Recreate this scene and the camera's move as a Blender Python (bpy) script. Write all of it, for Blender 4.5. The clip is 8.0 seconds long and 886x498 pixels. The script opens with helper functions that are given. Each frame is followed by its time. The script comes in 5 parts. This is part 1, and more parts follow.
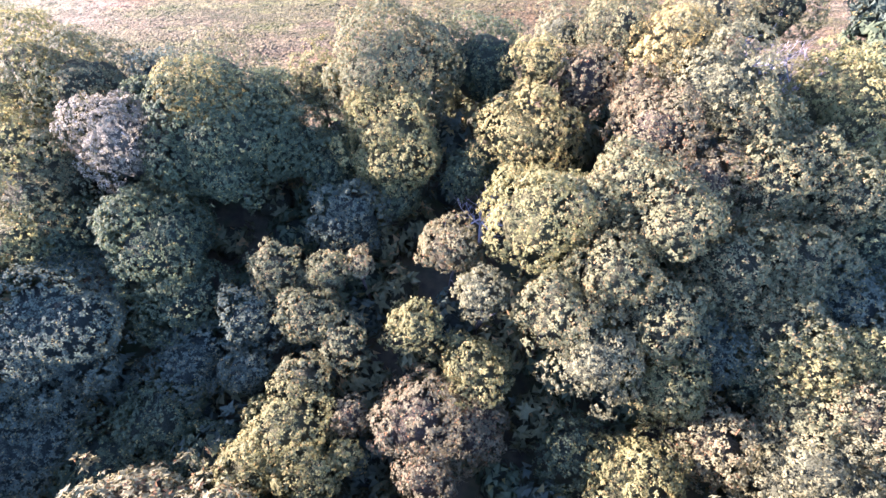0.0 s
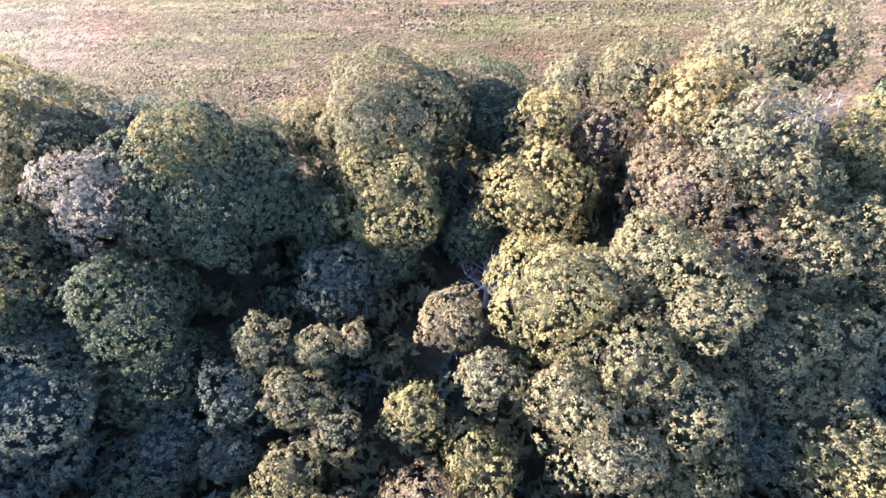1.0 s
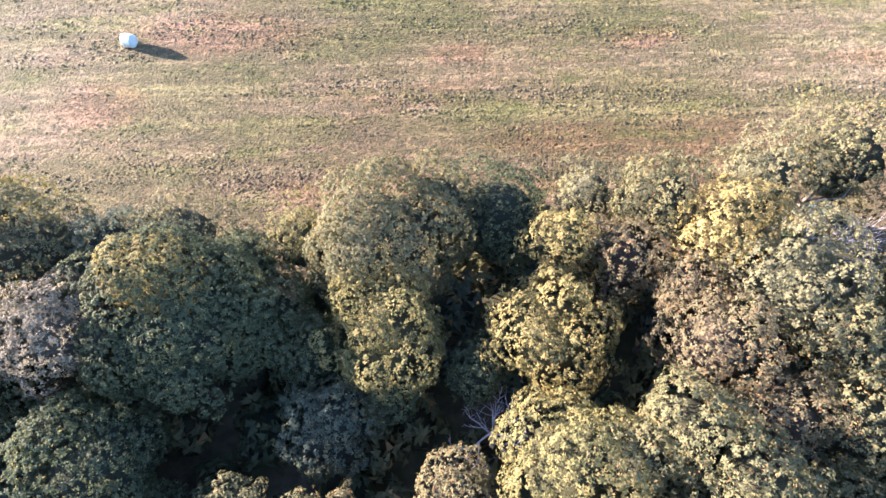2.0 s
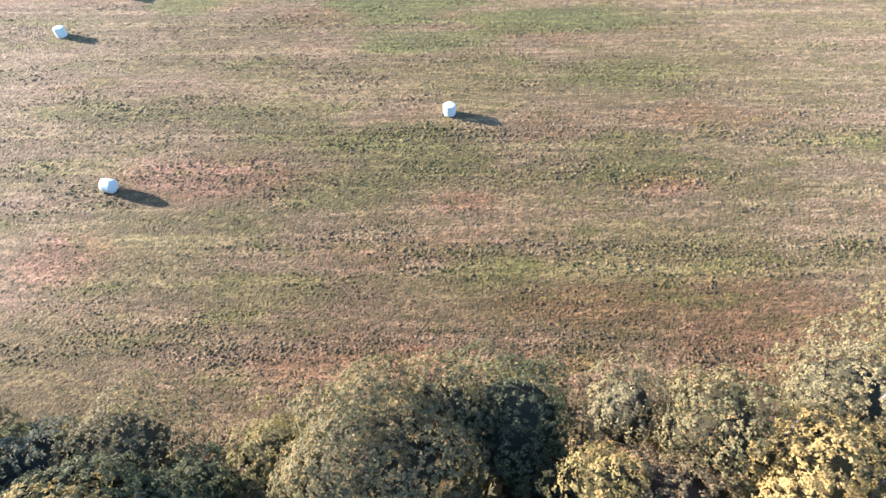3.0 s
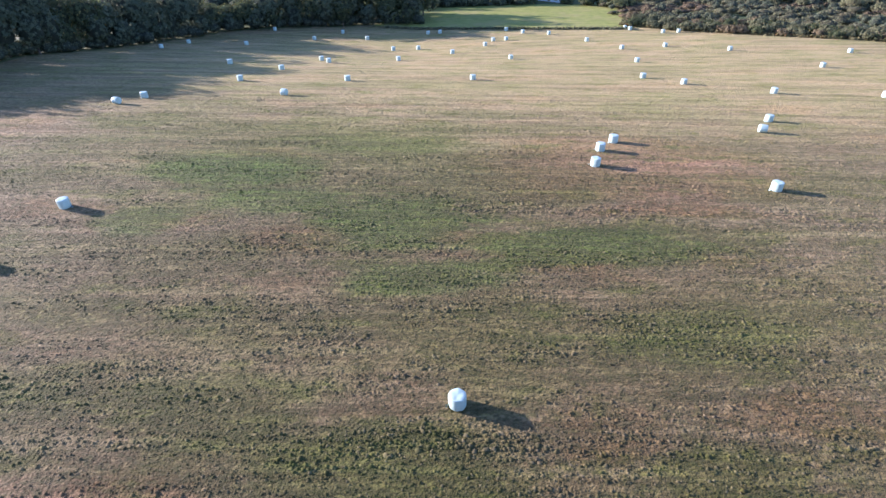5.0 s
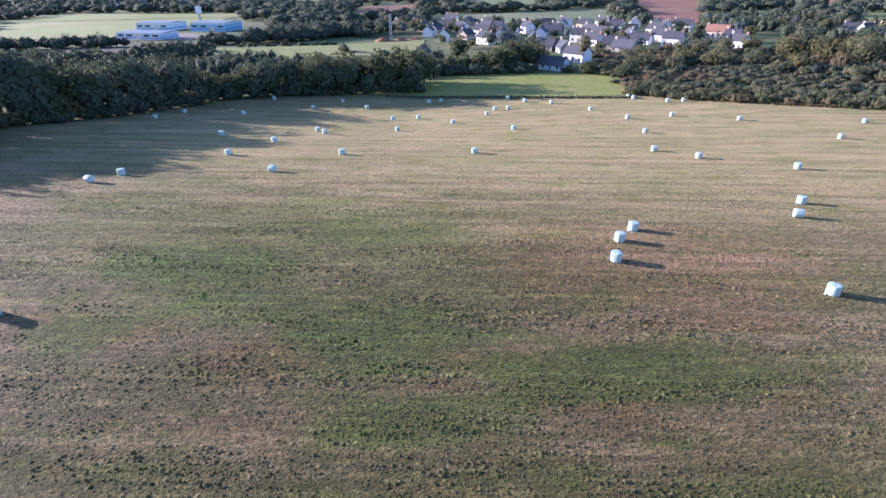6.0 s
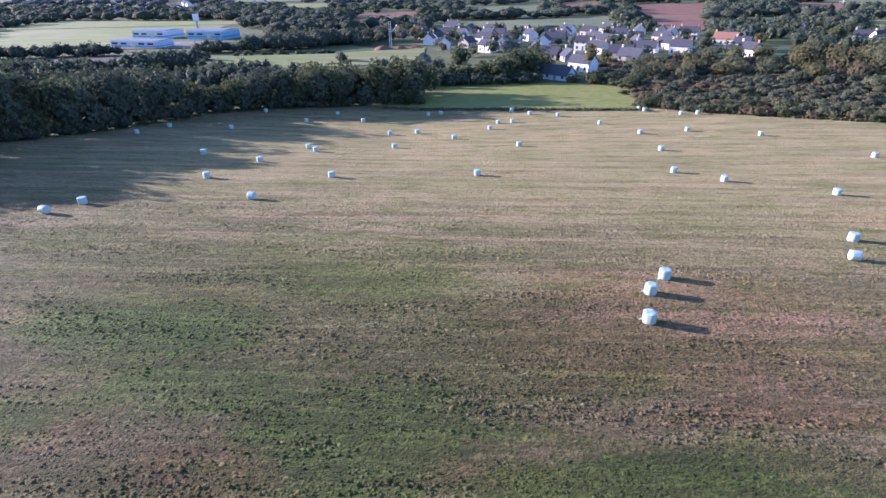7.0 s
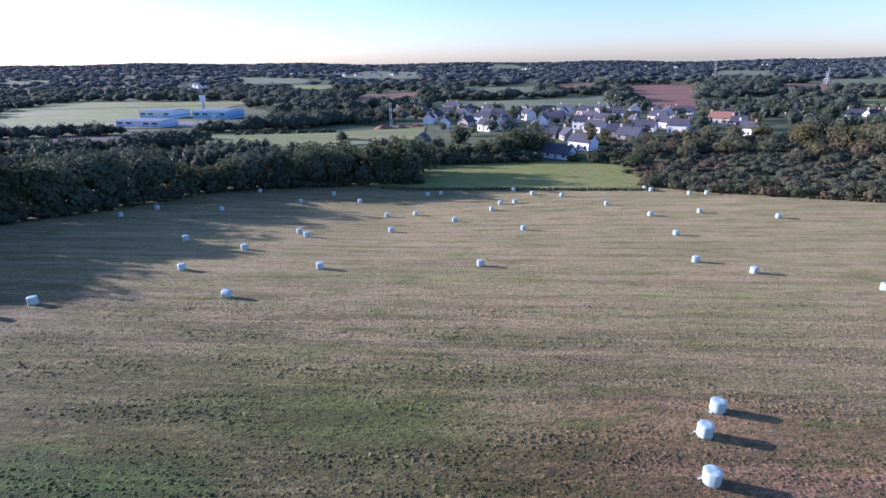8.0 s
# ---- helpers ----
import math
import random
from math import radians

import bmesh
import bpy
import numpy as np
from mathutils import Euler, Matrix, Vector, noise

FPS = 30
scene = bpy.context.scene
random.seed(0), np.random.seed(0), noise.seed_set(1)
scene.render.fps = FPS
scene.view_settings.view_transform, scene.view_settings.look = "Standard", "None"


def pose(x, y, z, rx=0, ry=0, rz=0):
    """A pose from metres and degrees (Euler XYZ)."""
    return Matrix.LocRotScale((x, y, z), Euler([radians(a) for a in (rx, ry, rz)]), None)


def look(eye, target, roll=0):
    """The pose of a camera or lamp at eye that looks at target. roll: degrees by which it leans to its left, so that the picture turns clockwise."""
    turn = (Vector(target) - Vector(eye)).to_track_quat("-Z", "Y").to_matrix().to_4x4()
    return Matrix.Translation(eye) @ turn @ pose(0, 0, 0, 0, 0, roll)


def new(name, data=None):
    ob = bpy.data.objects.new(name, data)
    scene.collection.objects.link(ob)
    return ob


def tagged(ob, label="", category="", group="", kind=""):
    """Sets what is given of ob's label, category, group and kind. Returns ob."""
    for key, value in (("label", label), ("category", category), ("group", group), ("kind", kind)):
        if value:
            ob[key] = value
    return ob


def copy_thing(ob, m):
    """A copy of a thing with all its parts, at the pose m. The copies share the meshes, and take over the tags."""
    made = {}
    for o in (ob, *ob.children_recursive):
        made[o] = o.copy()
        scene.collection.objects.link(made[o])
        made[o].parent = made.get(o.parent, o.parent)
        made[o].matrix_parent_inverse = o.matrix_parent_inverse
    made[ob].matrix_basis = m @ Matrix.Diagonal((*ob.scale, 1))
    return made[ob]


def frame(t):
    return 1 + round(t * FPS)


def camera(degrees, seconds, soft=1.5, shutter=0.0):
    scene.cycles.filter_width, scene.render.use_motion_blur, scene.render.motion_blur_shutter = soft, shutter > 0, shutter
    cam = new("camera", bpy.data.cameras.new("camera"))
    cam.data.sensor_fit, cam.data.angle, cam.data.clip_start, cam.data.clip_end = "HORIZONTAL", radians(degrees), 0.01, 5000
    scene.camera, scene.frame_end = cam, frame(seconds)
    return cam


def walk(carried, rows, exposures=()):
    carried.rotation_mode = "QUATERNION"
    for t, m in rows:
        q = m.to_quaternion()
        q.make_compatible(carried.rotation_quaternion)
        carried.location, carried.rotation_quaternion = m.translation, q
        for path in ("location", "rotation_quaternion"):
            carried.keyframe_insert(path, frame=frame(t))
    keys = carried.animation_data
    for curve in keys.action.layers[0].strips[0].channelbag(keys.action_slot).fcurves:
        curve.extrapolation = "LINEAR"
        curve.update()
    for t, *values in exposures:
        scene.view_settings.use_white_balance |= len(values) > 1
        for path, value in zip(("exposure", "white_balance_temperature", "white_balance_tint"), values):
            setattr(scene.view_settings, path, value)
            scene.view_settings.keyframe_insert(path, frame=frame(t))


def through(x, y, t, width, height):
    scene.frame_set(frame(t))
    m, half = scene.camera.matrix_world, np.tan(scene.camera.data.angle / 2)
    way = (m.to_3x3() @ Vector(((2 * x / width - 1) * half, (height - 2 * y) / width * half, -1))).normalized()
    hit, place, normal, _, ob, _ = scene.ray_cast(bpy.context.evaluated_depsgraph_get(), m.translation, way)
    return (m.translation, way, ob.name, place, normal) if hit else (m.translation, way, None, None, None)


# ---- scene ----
# ---- camera and its path ----
cam = camera(80.6, 8.0, 1.5)
walk(cam, [
    (0.0, look((-0.177, -0.078, 27.382), (-0.168, 0.888, 25.631), 0.5)),
    (0.5, look((-0.19, 1.863, 27.202), (-0.188, 2.832, 25.452), 0.4)),
    (1.0, look((-0.22, 4.519, 26.989), (-0.218, 5.495, 25.243), 0.35)),
    (1.2, look((-0.23, 5.694, 26.91), (-0.23, 6.673, 25.166), 0.3)),
    (2.3, look((-0.1, 13.272, 26.689), (-0.121, 14.426, 25.056), -0.3)),
    (2.5, look((-0.125, 14.86, 26.596), (-0.149, 16.071, 25.004), -0.35)),
    (3.0, look((-0.2, 19.201, 26.32), (-0.233, 20.532, 24.827), -0.5)),
    (3.5, look((-0.328, 23.482, 26.164), (-0.365, 24.892, 24.746), -0.5)),
    (4.0, look((-0.4, 28.267, 25.991), (-0.446, 29.754, 24.654), -0.6)),
    (4.5, look((-0.41, 32.892, 25.893), (-0.468, 34.462, 24.654), -0.6)),
    (5.0, look((-0.423, 37.997, 25.831), (-0.489, 39.649, 24.705), -0.7)),
    (5.2, look((-0.42, 39.93, 25.82), (-0.488, 41.611, 24.738), -0.7)),
    (6.3, look((-0.25, 50.173, 25.533), (-0.33, 51.944, 24.606), -0.8)),
    (6.5, look((-0.24, 52.085, 25.506), (-0.322, 53.855, 24.579), -0.8)),
    (7.0, look((-0.373, 57.033, 25.388), (-0.455, 58.805, 24.465), -0.85)),
    (7.5, look((-0.515, 61.525, 25.369), (-0.598, 63.345, 24.545), -0.9)),
    (8.0, look((-0.702, 66.37, 25.259), (-0.785, 68.251, 24.583), -0.9)),
], exposures=[(0.0, 3.65, 5380, 42), (1.0, 3.43, 5530, 39), (2.5, 2.97, 5950, 34), (3.5, 2.41, 5850, 35), (4.5, 1.95, 5650, 32), (5.2, 1.82, 5400, 32), (6.5, 1.53, 5290, 36), (7.5, 1.44, 5080, 37), (8.0, 1.15, 5040, 37)])

# ---- light: low evening sun from the side of the field, clear sky ----
SUN_UP, SUN_TURN = 12.9, 163.5
sun_way = Vector((math.cos(radians(SUN_UP)) * math.cos(radians(SUN_TURN)), math.cos(radians(SUN_UP)) * math.sin(radians(SUN_TURN)), math.sin(radians(SUN_UP))))
world = bpy.data.worlds.new("sky")
scene.world = world
world.use_nodes = True
sky = world.node_tree.nodes.new("ShaderNodeTexSky")
sky.sky_type, sky.sun_disc = "NISHITA", False
sky.sun_elevation, sky.sun_rotation = radians(SUN_UP), radians(90 - SUN_TURN)
sky.air_density, sky.dust_density, sky.ozone_density = 1.0, 0.5, 2.6
world.node_tree.links.new(sky.outputs[0], world.node_tree.nodes["Background"].inputs[0])
world.node_tree.nodes["Background"].inputs[1].default_value = 0.108
sun = new("sun", bpy.data.lights.new("sun", "SUN"))
sun.data.energy, sun.data.angle, sun.data.color = 5.0, radians(0.6), (1.0, 0.87, 0.67)
sun.matrix_world = look(sun_way * 100, (0, 0, 0))

# ---- materials ----


class Nodes:
    """A small node builder for one material."""

    def __init__(self, name, rough=0.8):
        self.m = bpy.data.materials.new(name)
        self.m.use_nodes = True
        self.t = self.m.node_tree
        self.bsdf = self.t.nodes["Principled BSDF"]
        self.out = self.t.nodes["Material Output"]
        self.bsdf.inputs["Roughness"].default_value = rough
        self.bsdf.inputs["Specular IOR Level"].default_value = 0.25

    def put(self, node, socket, value):
        if isinstance(value, bpy.types.NodeSocket):
            self.t.links.new(value, node.inputs[socket])
        elif isinstance(value, (tuple, list)) and len(value) == 3 and node.inputs[socket].type == "RGBA":
            node.inputs[socket].default_value = (*value, 1)
        else:
            node.inputs[socket].default_value = value

    def place(self, scale=(1, 1, 1), turn=0.0, shift=(0, 0, 0)):
        c = self.t.nodes.new("ShaderNodeTexCoord")
        p = self.t.nodes.new("ShaderNodeMapping")
        self.t.links.new(c.outputs["Object"], p.inputs[0])
        p.inputs["Scale"].default_value, p.inputs["Rotation"].default_value[2] = scale, turn
        p.inputs["Location"].default_value = shift
        return p.outputs[0]

    def noise(self, where, scale, detail=4.0, rough=0.6):
        n = self.t.nodes.new("ShaderNodeTexNoise")
        self.t.links.new(where, n.inputs["Vector"])
        n.inputs["Scale"].default_value, n.inputs["Detail"].default_value, n.inputs["Roughness"].default_value = scale, detail, rough
        return n.outputs["Fac"]

    def remap(self, value, a, b, lo=0.0, hi=1.0):
        n = self.t.nodes.new("ShaderNodeMapRange")
        self.put(n, 0, value)
        for i, v in enumerate((a, b, lo, hi)):
            n.inputs[i + 1].default_value = v
        return n.outputs[0]

    def mix(self, fac, a, b, how="MIX"):
        n = self.t.nodes.new("ShaderNodeMix")
        n.data_type, n.blend_type = "RGBA", how
        self.put(n, 0, fac), self.put(n, 6, a), self.put(n, 7, b)
        return n.outputs[2]

    def maths(self, how, a, b=0.0):
        n = self.t.nodes.new("ShaderNodeMath")
        n.operation = how
        self.put(n, 0, a), self.put(n, 1, b)
        return n.outputs[0]

    def spot(self, x, y, rx, ry):
        """1 in the middle of a patch on the ground, 0 at its rim."""
        g = self.t.nodes.new("ShaderNodeTexGradient")
        g.gradient_type = "SPHERICAL"
        self.t.links.new(self.place((1 / rx, 1 / ry, 0), 0.0, (-x / rx, -y / ry, 0)), g.inputs[0])
        return g.outputs["Fac"]

    def spots(self, patches, ragged):
        """The patches together, their rims frayed by a noise."""
        total = 0.0
        for q in patches:
            total = self.maths("MAXIMUM", self.spot(*q), total)
        return self.remap(self.maths("ADD", total, self.maths("MULTIPLY", ragged, 1.8)), 0.95, 1.35)

    def bump(self, height, strength, distance):
        n = self.t.nodes.new("ShaderNodeBump")
        self.put(n, "Height", height)
        n.inputs["Strength"].default_value, n.inputs["Distance"].default_value = strength, distance
        self.t.links.new(n.outputs[0], self.bsdf.inputs["Normal"])

    def island(self):
        return self.t.nodes.new("ShaderNodeNewGeometry").outputs["Random Per Island"]

    def each(self):
        return self.t.nodes.new("ShaderNodeObjectInfo").outputs["Random"]

    def colour(self, c):
        self.put(self.bsdf, "Base Color", c)
        return self.m


def leaf_material(name, dark, light, odd, odd_share=0.06, through=0.42):
    """Leaves: two tones, a share of turned ones, some light through the blade."""
    n = Nodes(name, 0.72)
    n.bsdf.inputs["Specular IOR Level"].default_value = 0.15
    one = n.island()
    patch = n.remap(n.noise(n.place(), 0.55, 3), 0.3, 0.7)
    tuft = n.remap(n.noise(n.place((1, 1, 1), 0.3, (3, 1, 8)), 3.4, 2), 0.35, 0.65)
    c = n.mix(n.maths("ADD", n.maths("MULTIPLY", one, 0.26), n.maths("ADD", n.maths("MULTIPLY", patch, 0.4), n.maths("MULTIPLY", tuft, 0.34))), dark, light)
    c = n.mix(n.remap(n.maths("ADD", one, n.maths("MULTIPLY", patch, 0.12)), 1.0 - odd_share, 1.0 - odd_share + 0.02), c, odd)
    n.colour(c)
    t = n.t.nodes.new("ShaderNodeBsdfTranslucent")
    n.put(t, 0, c)
    s = n.t.nodes.new("ShaderNodeMixShader")
    s.inputs[0].default_value = through
    n.t.links.new(n.bsdf.outputs[0], s.inputs[1])
    n.t.links.new(t.outputs[0], s.inputs[2])
    n.t.links.new(s.outputs[0], n.out.inputs[0])
    return n.m


RUST = (0.25, 0.135, 0.06)
LEAF = {}
LEAF["olive"] = leaf_material("leaves_olive", (0.095, 0.10, 0.043), (0.195, 0.188, 0.092), (0.30, 0.20, 0.08), 0.06)
LEAF["dark"] = leaf_material("leaves_dark_green", (0.062, 0.082, 0.042), (0.13, 0.155, 0.078), (0.25, 0.21, 0.07), 0.03, 0.48)
LEAF["yellowing"] = leaf_material("leaves_yellowing", (0.128, 0.126, 0.045), (0.255, 0.234, 0.092), (0.35, 0.25, 0.09), 0.06)
LEAF["golden"] = leaf_material("leaves_golden", (0.16, 0.145, 0.048), (0.295, 0.255, 0.098), (0.37, 0.25, 0.09), 0.08)
LEAF["bright"] = leaf_material("leaves_bright_yellow", (0.19, 0.158, 0.05), (0.36, 0.29, 0.115), (0.42, 0.28, 0.09), 0.06)
LEAF["silver"] = leaf_material("leaves_silver", (0.16, 0.142, 0.088), (0.285, 0.25, 0.16), (0.36, 0.33, 0.25), 0.06)
LEAF["brownish"] = leaf_material("leaves_brownish", (0.108, 0.095, 0.048), (0.20, 0.172, 0.092), RUST, 0.04)
LEAF["pale"] = leaf_material("leaves_pale", (0.112, 0.112, 0.055), (0.205, 0.195, 0.102), (0.30, 0.25, 0.11), 0.06)
LEAF["bluegreen"] = leaf_material("leaves_blue_green", (0.064, 0.086, 0.058), (0.138, 0.162, 0.105), (0.24, 0.20, 0.08), 0.03, 0.48)
LEAF["tawny"] = leaf_material("leaves_tawny", (0.132, 0.12, 0.056), (0.25, 0.223, 0.112), RUST, 0.03)
# bluish, lifted tones: distance haze painted into the far leaves
LEAF["far"] = leaf_material("leaves_far_haze", (0.082, 0.112, 0.120), (0.140, 0.170, 0.168), (0.16, 0.15, 0.09), 0.04, 0.2)
LEAF["bracken"] = leaf_material("leaves_bracken", (0.135, 0.112, 0.066), (0.245, 0.20, 0.122), (0.28, 0.20, 0.11), 0.05)
LEAF["mid"] = leaf_material("leaves_mid_distance", (0.066, 0.090, 0.060), (0.140, 0.165, 0.100), (0.17, 0.17, 0.09), 0.03, 0.3)
LEAF["gorse"] = leaf_material("leaves_scrub", (0.112, 0.126, 0.068), (0.205, 0.208, 0.115), (0.24, 0.20, 0.11), 0.03)


def inner_material(name, dark, light, gap_shade=0.85):
    """Twigs and sparse leaves deep in a crown, their colour darkened to paint in the shade."""
    twig_shade = (0.042, 0.036, 0.028)
    dark = tuple(0.5 * v + 0.5 * t for v, t in zip(dark, twig_shade))
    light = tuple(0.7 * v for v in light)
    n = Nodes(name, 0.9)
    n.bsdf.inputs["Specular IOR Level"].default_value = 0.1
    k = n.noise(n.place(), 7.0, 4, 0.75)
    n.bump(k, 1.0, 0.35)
    # noise spots darkened once more: painted shade between the leaves
    c = n.mix(n.remap(k, 0.42, 0.60), tuple(v * gap_shade for v in dark), dark)
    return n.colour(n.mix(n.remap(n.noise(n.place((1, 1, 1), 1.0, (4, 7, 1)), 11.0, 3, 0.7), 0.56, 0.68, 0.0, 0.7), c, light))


INNER_SHADE = {
    "olive": inner_material("inner_shade_olive", (0.085, 0.09, 0.042), (0.17, 0.16, 0.085)),
    "dark": inner_material("inner_shade_dark_green", (0.055, 0.080, 0.044), (0.10, 0.135, 0.068)),
    "yellowing": inner_material("inner_shade_yellowing", (0.13, 0.13, 0.05), (0.26, 0.24, 0.10)),
    "golden": inner_material("inner_shade_golden", (0.15, 0.14, 0.045), (0.29, 0.26, 0.09)),
    "bright": inner_material("inner_shade_bright_yellow", (0.17, 0.145, 0.045), (0.31, 0.26, 0.09)),
    "silver": inner_material("inner_shade_silver", (0.14, 0.14, 0.10), (0.26, 0.25, 0.19)),
    "brownish": inner_material("inner_shade_brownish", (0.115, 0.092, 0.058), (0.21, 0.17, 0.11)),
    "pale": inner_material("inner_shade_pale", (0.115, 0.125, 0.065), (0.23, 0.23, 0.13)),
    "bluegreen": inner_material("inner_shade_blue_green", (0.056, 0.082, 0.058), (0.11, 0.145, 0.095)),
    "tawny": inner_material("inner_shade_tawny", (0.15, 0.125, 0.062), (0.27, 0.22, 0.12)),
    # the far cores carry the same painted haze
    "far": inner_material("inner_shade_far_haze", (0.080, 0.110, 0.118), (0.125, 0.152, 0.150)),
    "mid": inner_material("inner_shade_mid_distance", (0.060, 0.084, 0.060), (0.105, 0.128, 0.082)),
    "gorse": inner_material("inner_shade_scrub", (0.115, 0.12, 0.068), (0.19, 0.18, 0.105), 0.75),
    "bracken": inner_material("inner_shade_bracken", (0.14, 0.105, 0.065), (0.22, 0.17, 0.105), 0.75),
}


def bark_material(name, a, b):
    n = Nodes(name, 0.9)
    k = n.noise(n.place((9, 9, 1.6)), 1.0, 5)
    n.bump(k, 0.6, 0.03)
    return n.colour(n.mix(n.remap(k, 0.35, 0.7), a, b))


BARK = bark_material("bark", (0.06, 0.05, 0.04), (0.16, 0.14, 0.11))
DEAD_WOOD = bark_material("dead_wood", (0.25, 0.22, 0.22), (0.42, 0.385, 0.37))


RED_PATCHES = ((-20.6, 52.1, 11, 3.6), (-29.9, 44.5, 6, 3), (-2.4, 35.9, 2.2, 2.2), (10.2, 40.2, 9, 2.4), (21.0, 38.5, 10, 5), (1.0, 49.4, 3.6, 1.6),
               (16.8, 50.8, 4, 2), (18.0, 93.0, 22, 13), (21.0, 88.0, 11, 5), (-15.4, 77.7, 6, 3))
GREEN_PATCHES = ((-24.0, 89.0, 9, 6), (-6.9, 81.5, 13, 6), (-6.3, 55.2, 10, 4), (14.3, 53.3, 5, 5), (-15.8, 59.0, 8, 4), (16.9, 65.4, 9, 4), (-31.0, 60.5, 8, 3),
                 (9.7, 76.3, 18, 4.5), (-27.0, 94.0, 14, 7), (-12.0, 99.0, 16, 5), (-46.0, 108.0, 10, 6), (11.9, 86.3, 3, 2.4), (-30.0, 81.9, 6, 3), (-8.9, 51.5, 8, 3.4), (-13.8, 41.4, 8, 2.4), (2.3, 43.3, 5, 2.6))

LUSH_PATCHES = ((-26.0, 91.0, 12, 6), (-19.0, 84.0, 9, 4), (-6.9, 80.5, 12, 6), (9.7, 76.3, 15, 4), (-3.0, 72.0, 10, 3), (-31.0, 80.0, 6, 3))


def field_colour(n):
    """Mown autumn grass: straw, brown and green patches, long swaths across."""
    w = n.place()
    big = n.noise(n.place((0.035, 0.06, 0)), 1.0, 4, 0.55)
    broad = n.noise(n.place((0.045, 0.13, 0), 0.06, (7, 1, 0)), 1.0, 5, 0.6)
    ragged = n.noise(n.place((0.12, 0.35, 0), 0.05, (3, 8, 0)), 1.0, 6, 0.68)
    swath = n.noise(n.place((0.03, 0.55, 0), 0.03), 1.0, 4, 0.55)
    hay = n.noise(n.place((0.16, 1.5, 0), 0.02, (5, 2, 0)), 1.0, 4, 0.65)
    mid = n.noise(w, 1.1, 5, 0.7)
    fine = n.noise(w, 6.0, 4, 0.75)
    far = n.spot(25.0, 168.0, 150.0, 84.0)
    frayed = n.maths("ADD", ragged, n.maths("MULTIPLY", n.maths("SUBTRACT", mid, 0.5), 0.4))
    clump = n.noise(n.place((1, 1.6, 1), 0.1, (2, 9, 0)), 1.25, 6, 0.72)
    grain = n.noise(n.place((1, 1.5, 1), 0.2), 2.6, 3, 0.7)
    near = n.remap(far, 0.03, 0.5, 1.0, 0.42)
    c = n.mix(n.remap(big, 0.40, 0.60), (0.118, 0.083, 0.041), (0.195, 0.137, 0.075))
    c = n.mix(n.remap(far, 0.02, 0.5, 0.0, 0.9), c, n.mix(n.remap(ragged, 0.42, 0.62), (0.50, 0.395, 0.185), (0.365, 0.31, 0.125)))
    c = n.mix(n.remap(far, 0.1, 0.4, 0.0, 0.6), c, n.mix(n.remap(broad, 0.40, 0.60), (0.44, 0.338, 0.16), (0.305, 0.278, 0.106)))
    c = n.mix(n.maths("MULTIPLY", n.remap(ragged, 0.50, 0.62, 0.0, 0.5), near), c, (0.125, 0.132, 0.048))
    c = n.mix(n.maths("MULTIPLY", n.remap(swath, 0.47, 0.57, 0.0, 0.85), near), c, (0.110, 0.084, 0.042))
    c = n.mix(n.maths("MULTIPLY", n.remap(swath, 0.44, 0.37, 0.0, 0.55), near), c, (0.34, 0.265, 0.15))
    c = n.mix(n.maths("MULTIPLY", n.remap(clump, 0.50, 0.58, 0.0, 0.85), near), c, (0.072, 0.074, 0.026))
    c = n.mix(n.maths("MULTIPLY", n.remap(clump, 0.46, 0.38, 0.0, 0.75), near), c, (0.31, 0.24, 0.125))
    c = n.mix(n.remap(hay, 0.53, 0.66, 0.0, 0.48), c, (0.36, 0.275, 0.155))
    c = n.mix(n.maths("MULTIPLY", n.remap(hay, 0.47, 0.37, 0.0, 0.72), n.remap(far, 0.05, 0.45, 1.0, 0.5)), c, (0.58, 0.58, 0.50), "MULTIPLY")
    c = n.mix(n.maths("MULTIPLY", n.remap(grain, 0.49, 0.60, 0.0, 0.8), near), c, (0.052, 0.052, 0.022))
    c = n.mix(n.maths("MULTIPLY", n.remap(fine, 0.50, 0.68, 0.0, 0.3), near), c, (0.34, 0.255, 0.145))
    c = n.mix(n.maths("MULTIPLY", n.remap(broad, 0.43, 0.59, 0.0, 0.9), n.remap(far, 0.02, 0.5, 1.0, 0.35)), c, (0.70, 0.84, 0.52), "MULTIPLY")
    c = n.mix(n.maths("MULTIPLY", n.remap(broad, 0.44, 0.34, 0.0, 0.9), n.remap(far, 0.02, 0.5, 1.0, 0.35)), c, (1.07, 0.91, 0.76), "MULTIPLY")
    c = n.mix(n.maths("MULTIPLY", n.spots(GREEN_PATCHES, frayed), 0.85), c, (0.68, 0.84, 0.50), "MULTIPLY")
    c = n.mix(n.maths("MULTIPLY", n.spots(LUSH_PATCHES, frayed), 0.9), c, (0.60, 0.98, 0.46), "MULTIPLY")
    c = n.mix(n.maths("MULTIPLY", n.spots(RED_PATCHES, frayed), 0.75), c, (1.24, 0.89, 0.96), "MULTIPLY")
    c = n.mix(n.remap(n.spot(0.0, 31.0, 90.0, 17.0), 0.0, 0.5, 0.0, 0.85), c, (0.80, 0.73, 0.70), "MULTIPLY")
    c = n.mix(n.remap(n.maths("ADD", n.spot(-2.0, 64.0, 44.0, 34.0), n.maths("MULTIPLY", ragged, 0.6)), 0.35, 0.8, 0.0, 0.9), c, (0.78, 0.755, 0.66), "MULTIPLY")
    c = n.mix(n.remap(n.maths("ADD", n.spot(-22.0, 97.0, 42.0, 18.0), n.maths("MULTIPLY", ragged, 0.8)), 0.45, 0.9, 0.0, 0.8), c, (0.80, 0.92, 0.62), "MULTIPLY")
    return c, clump


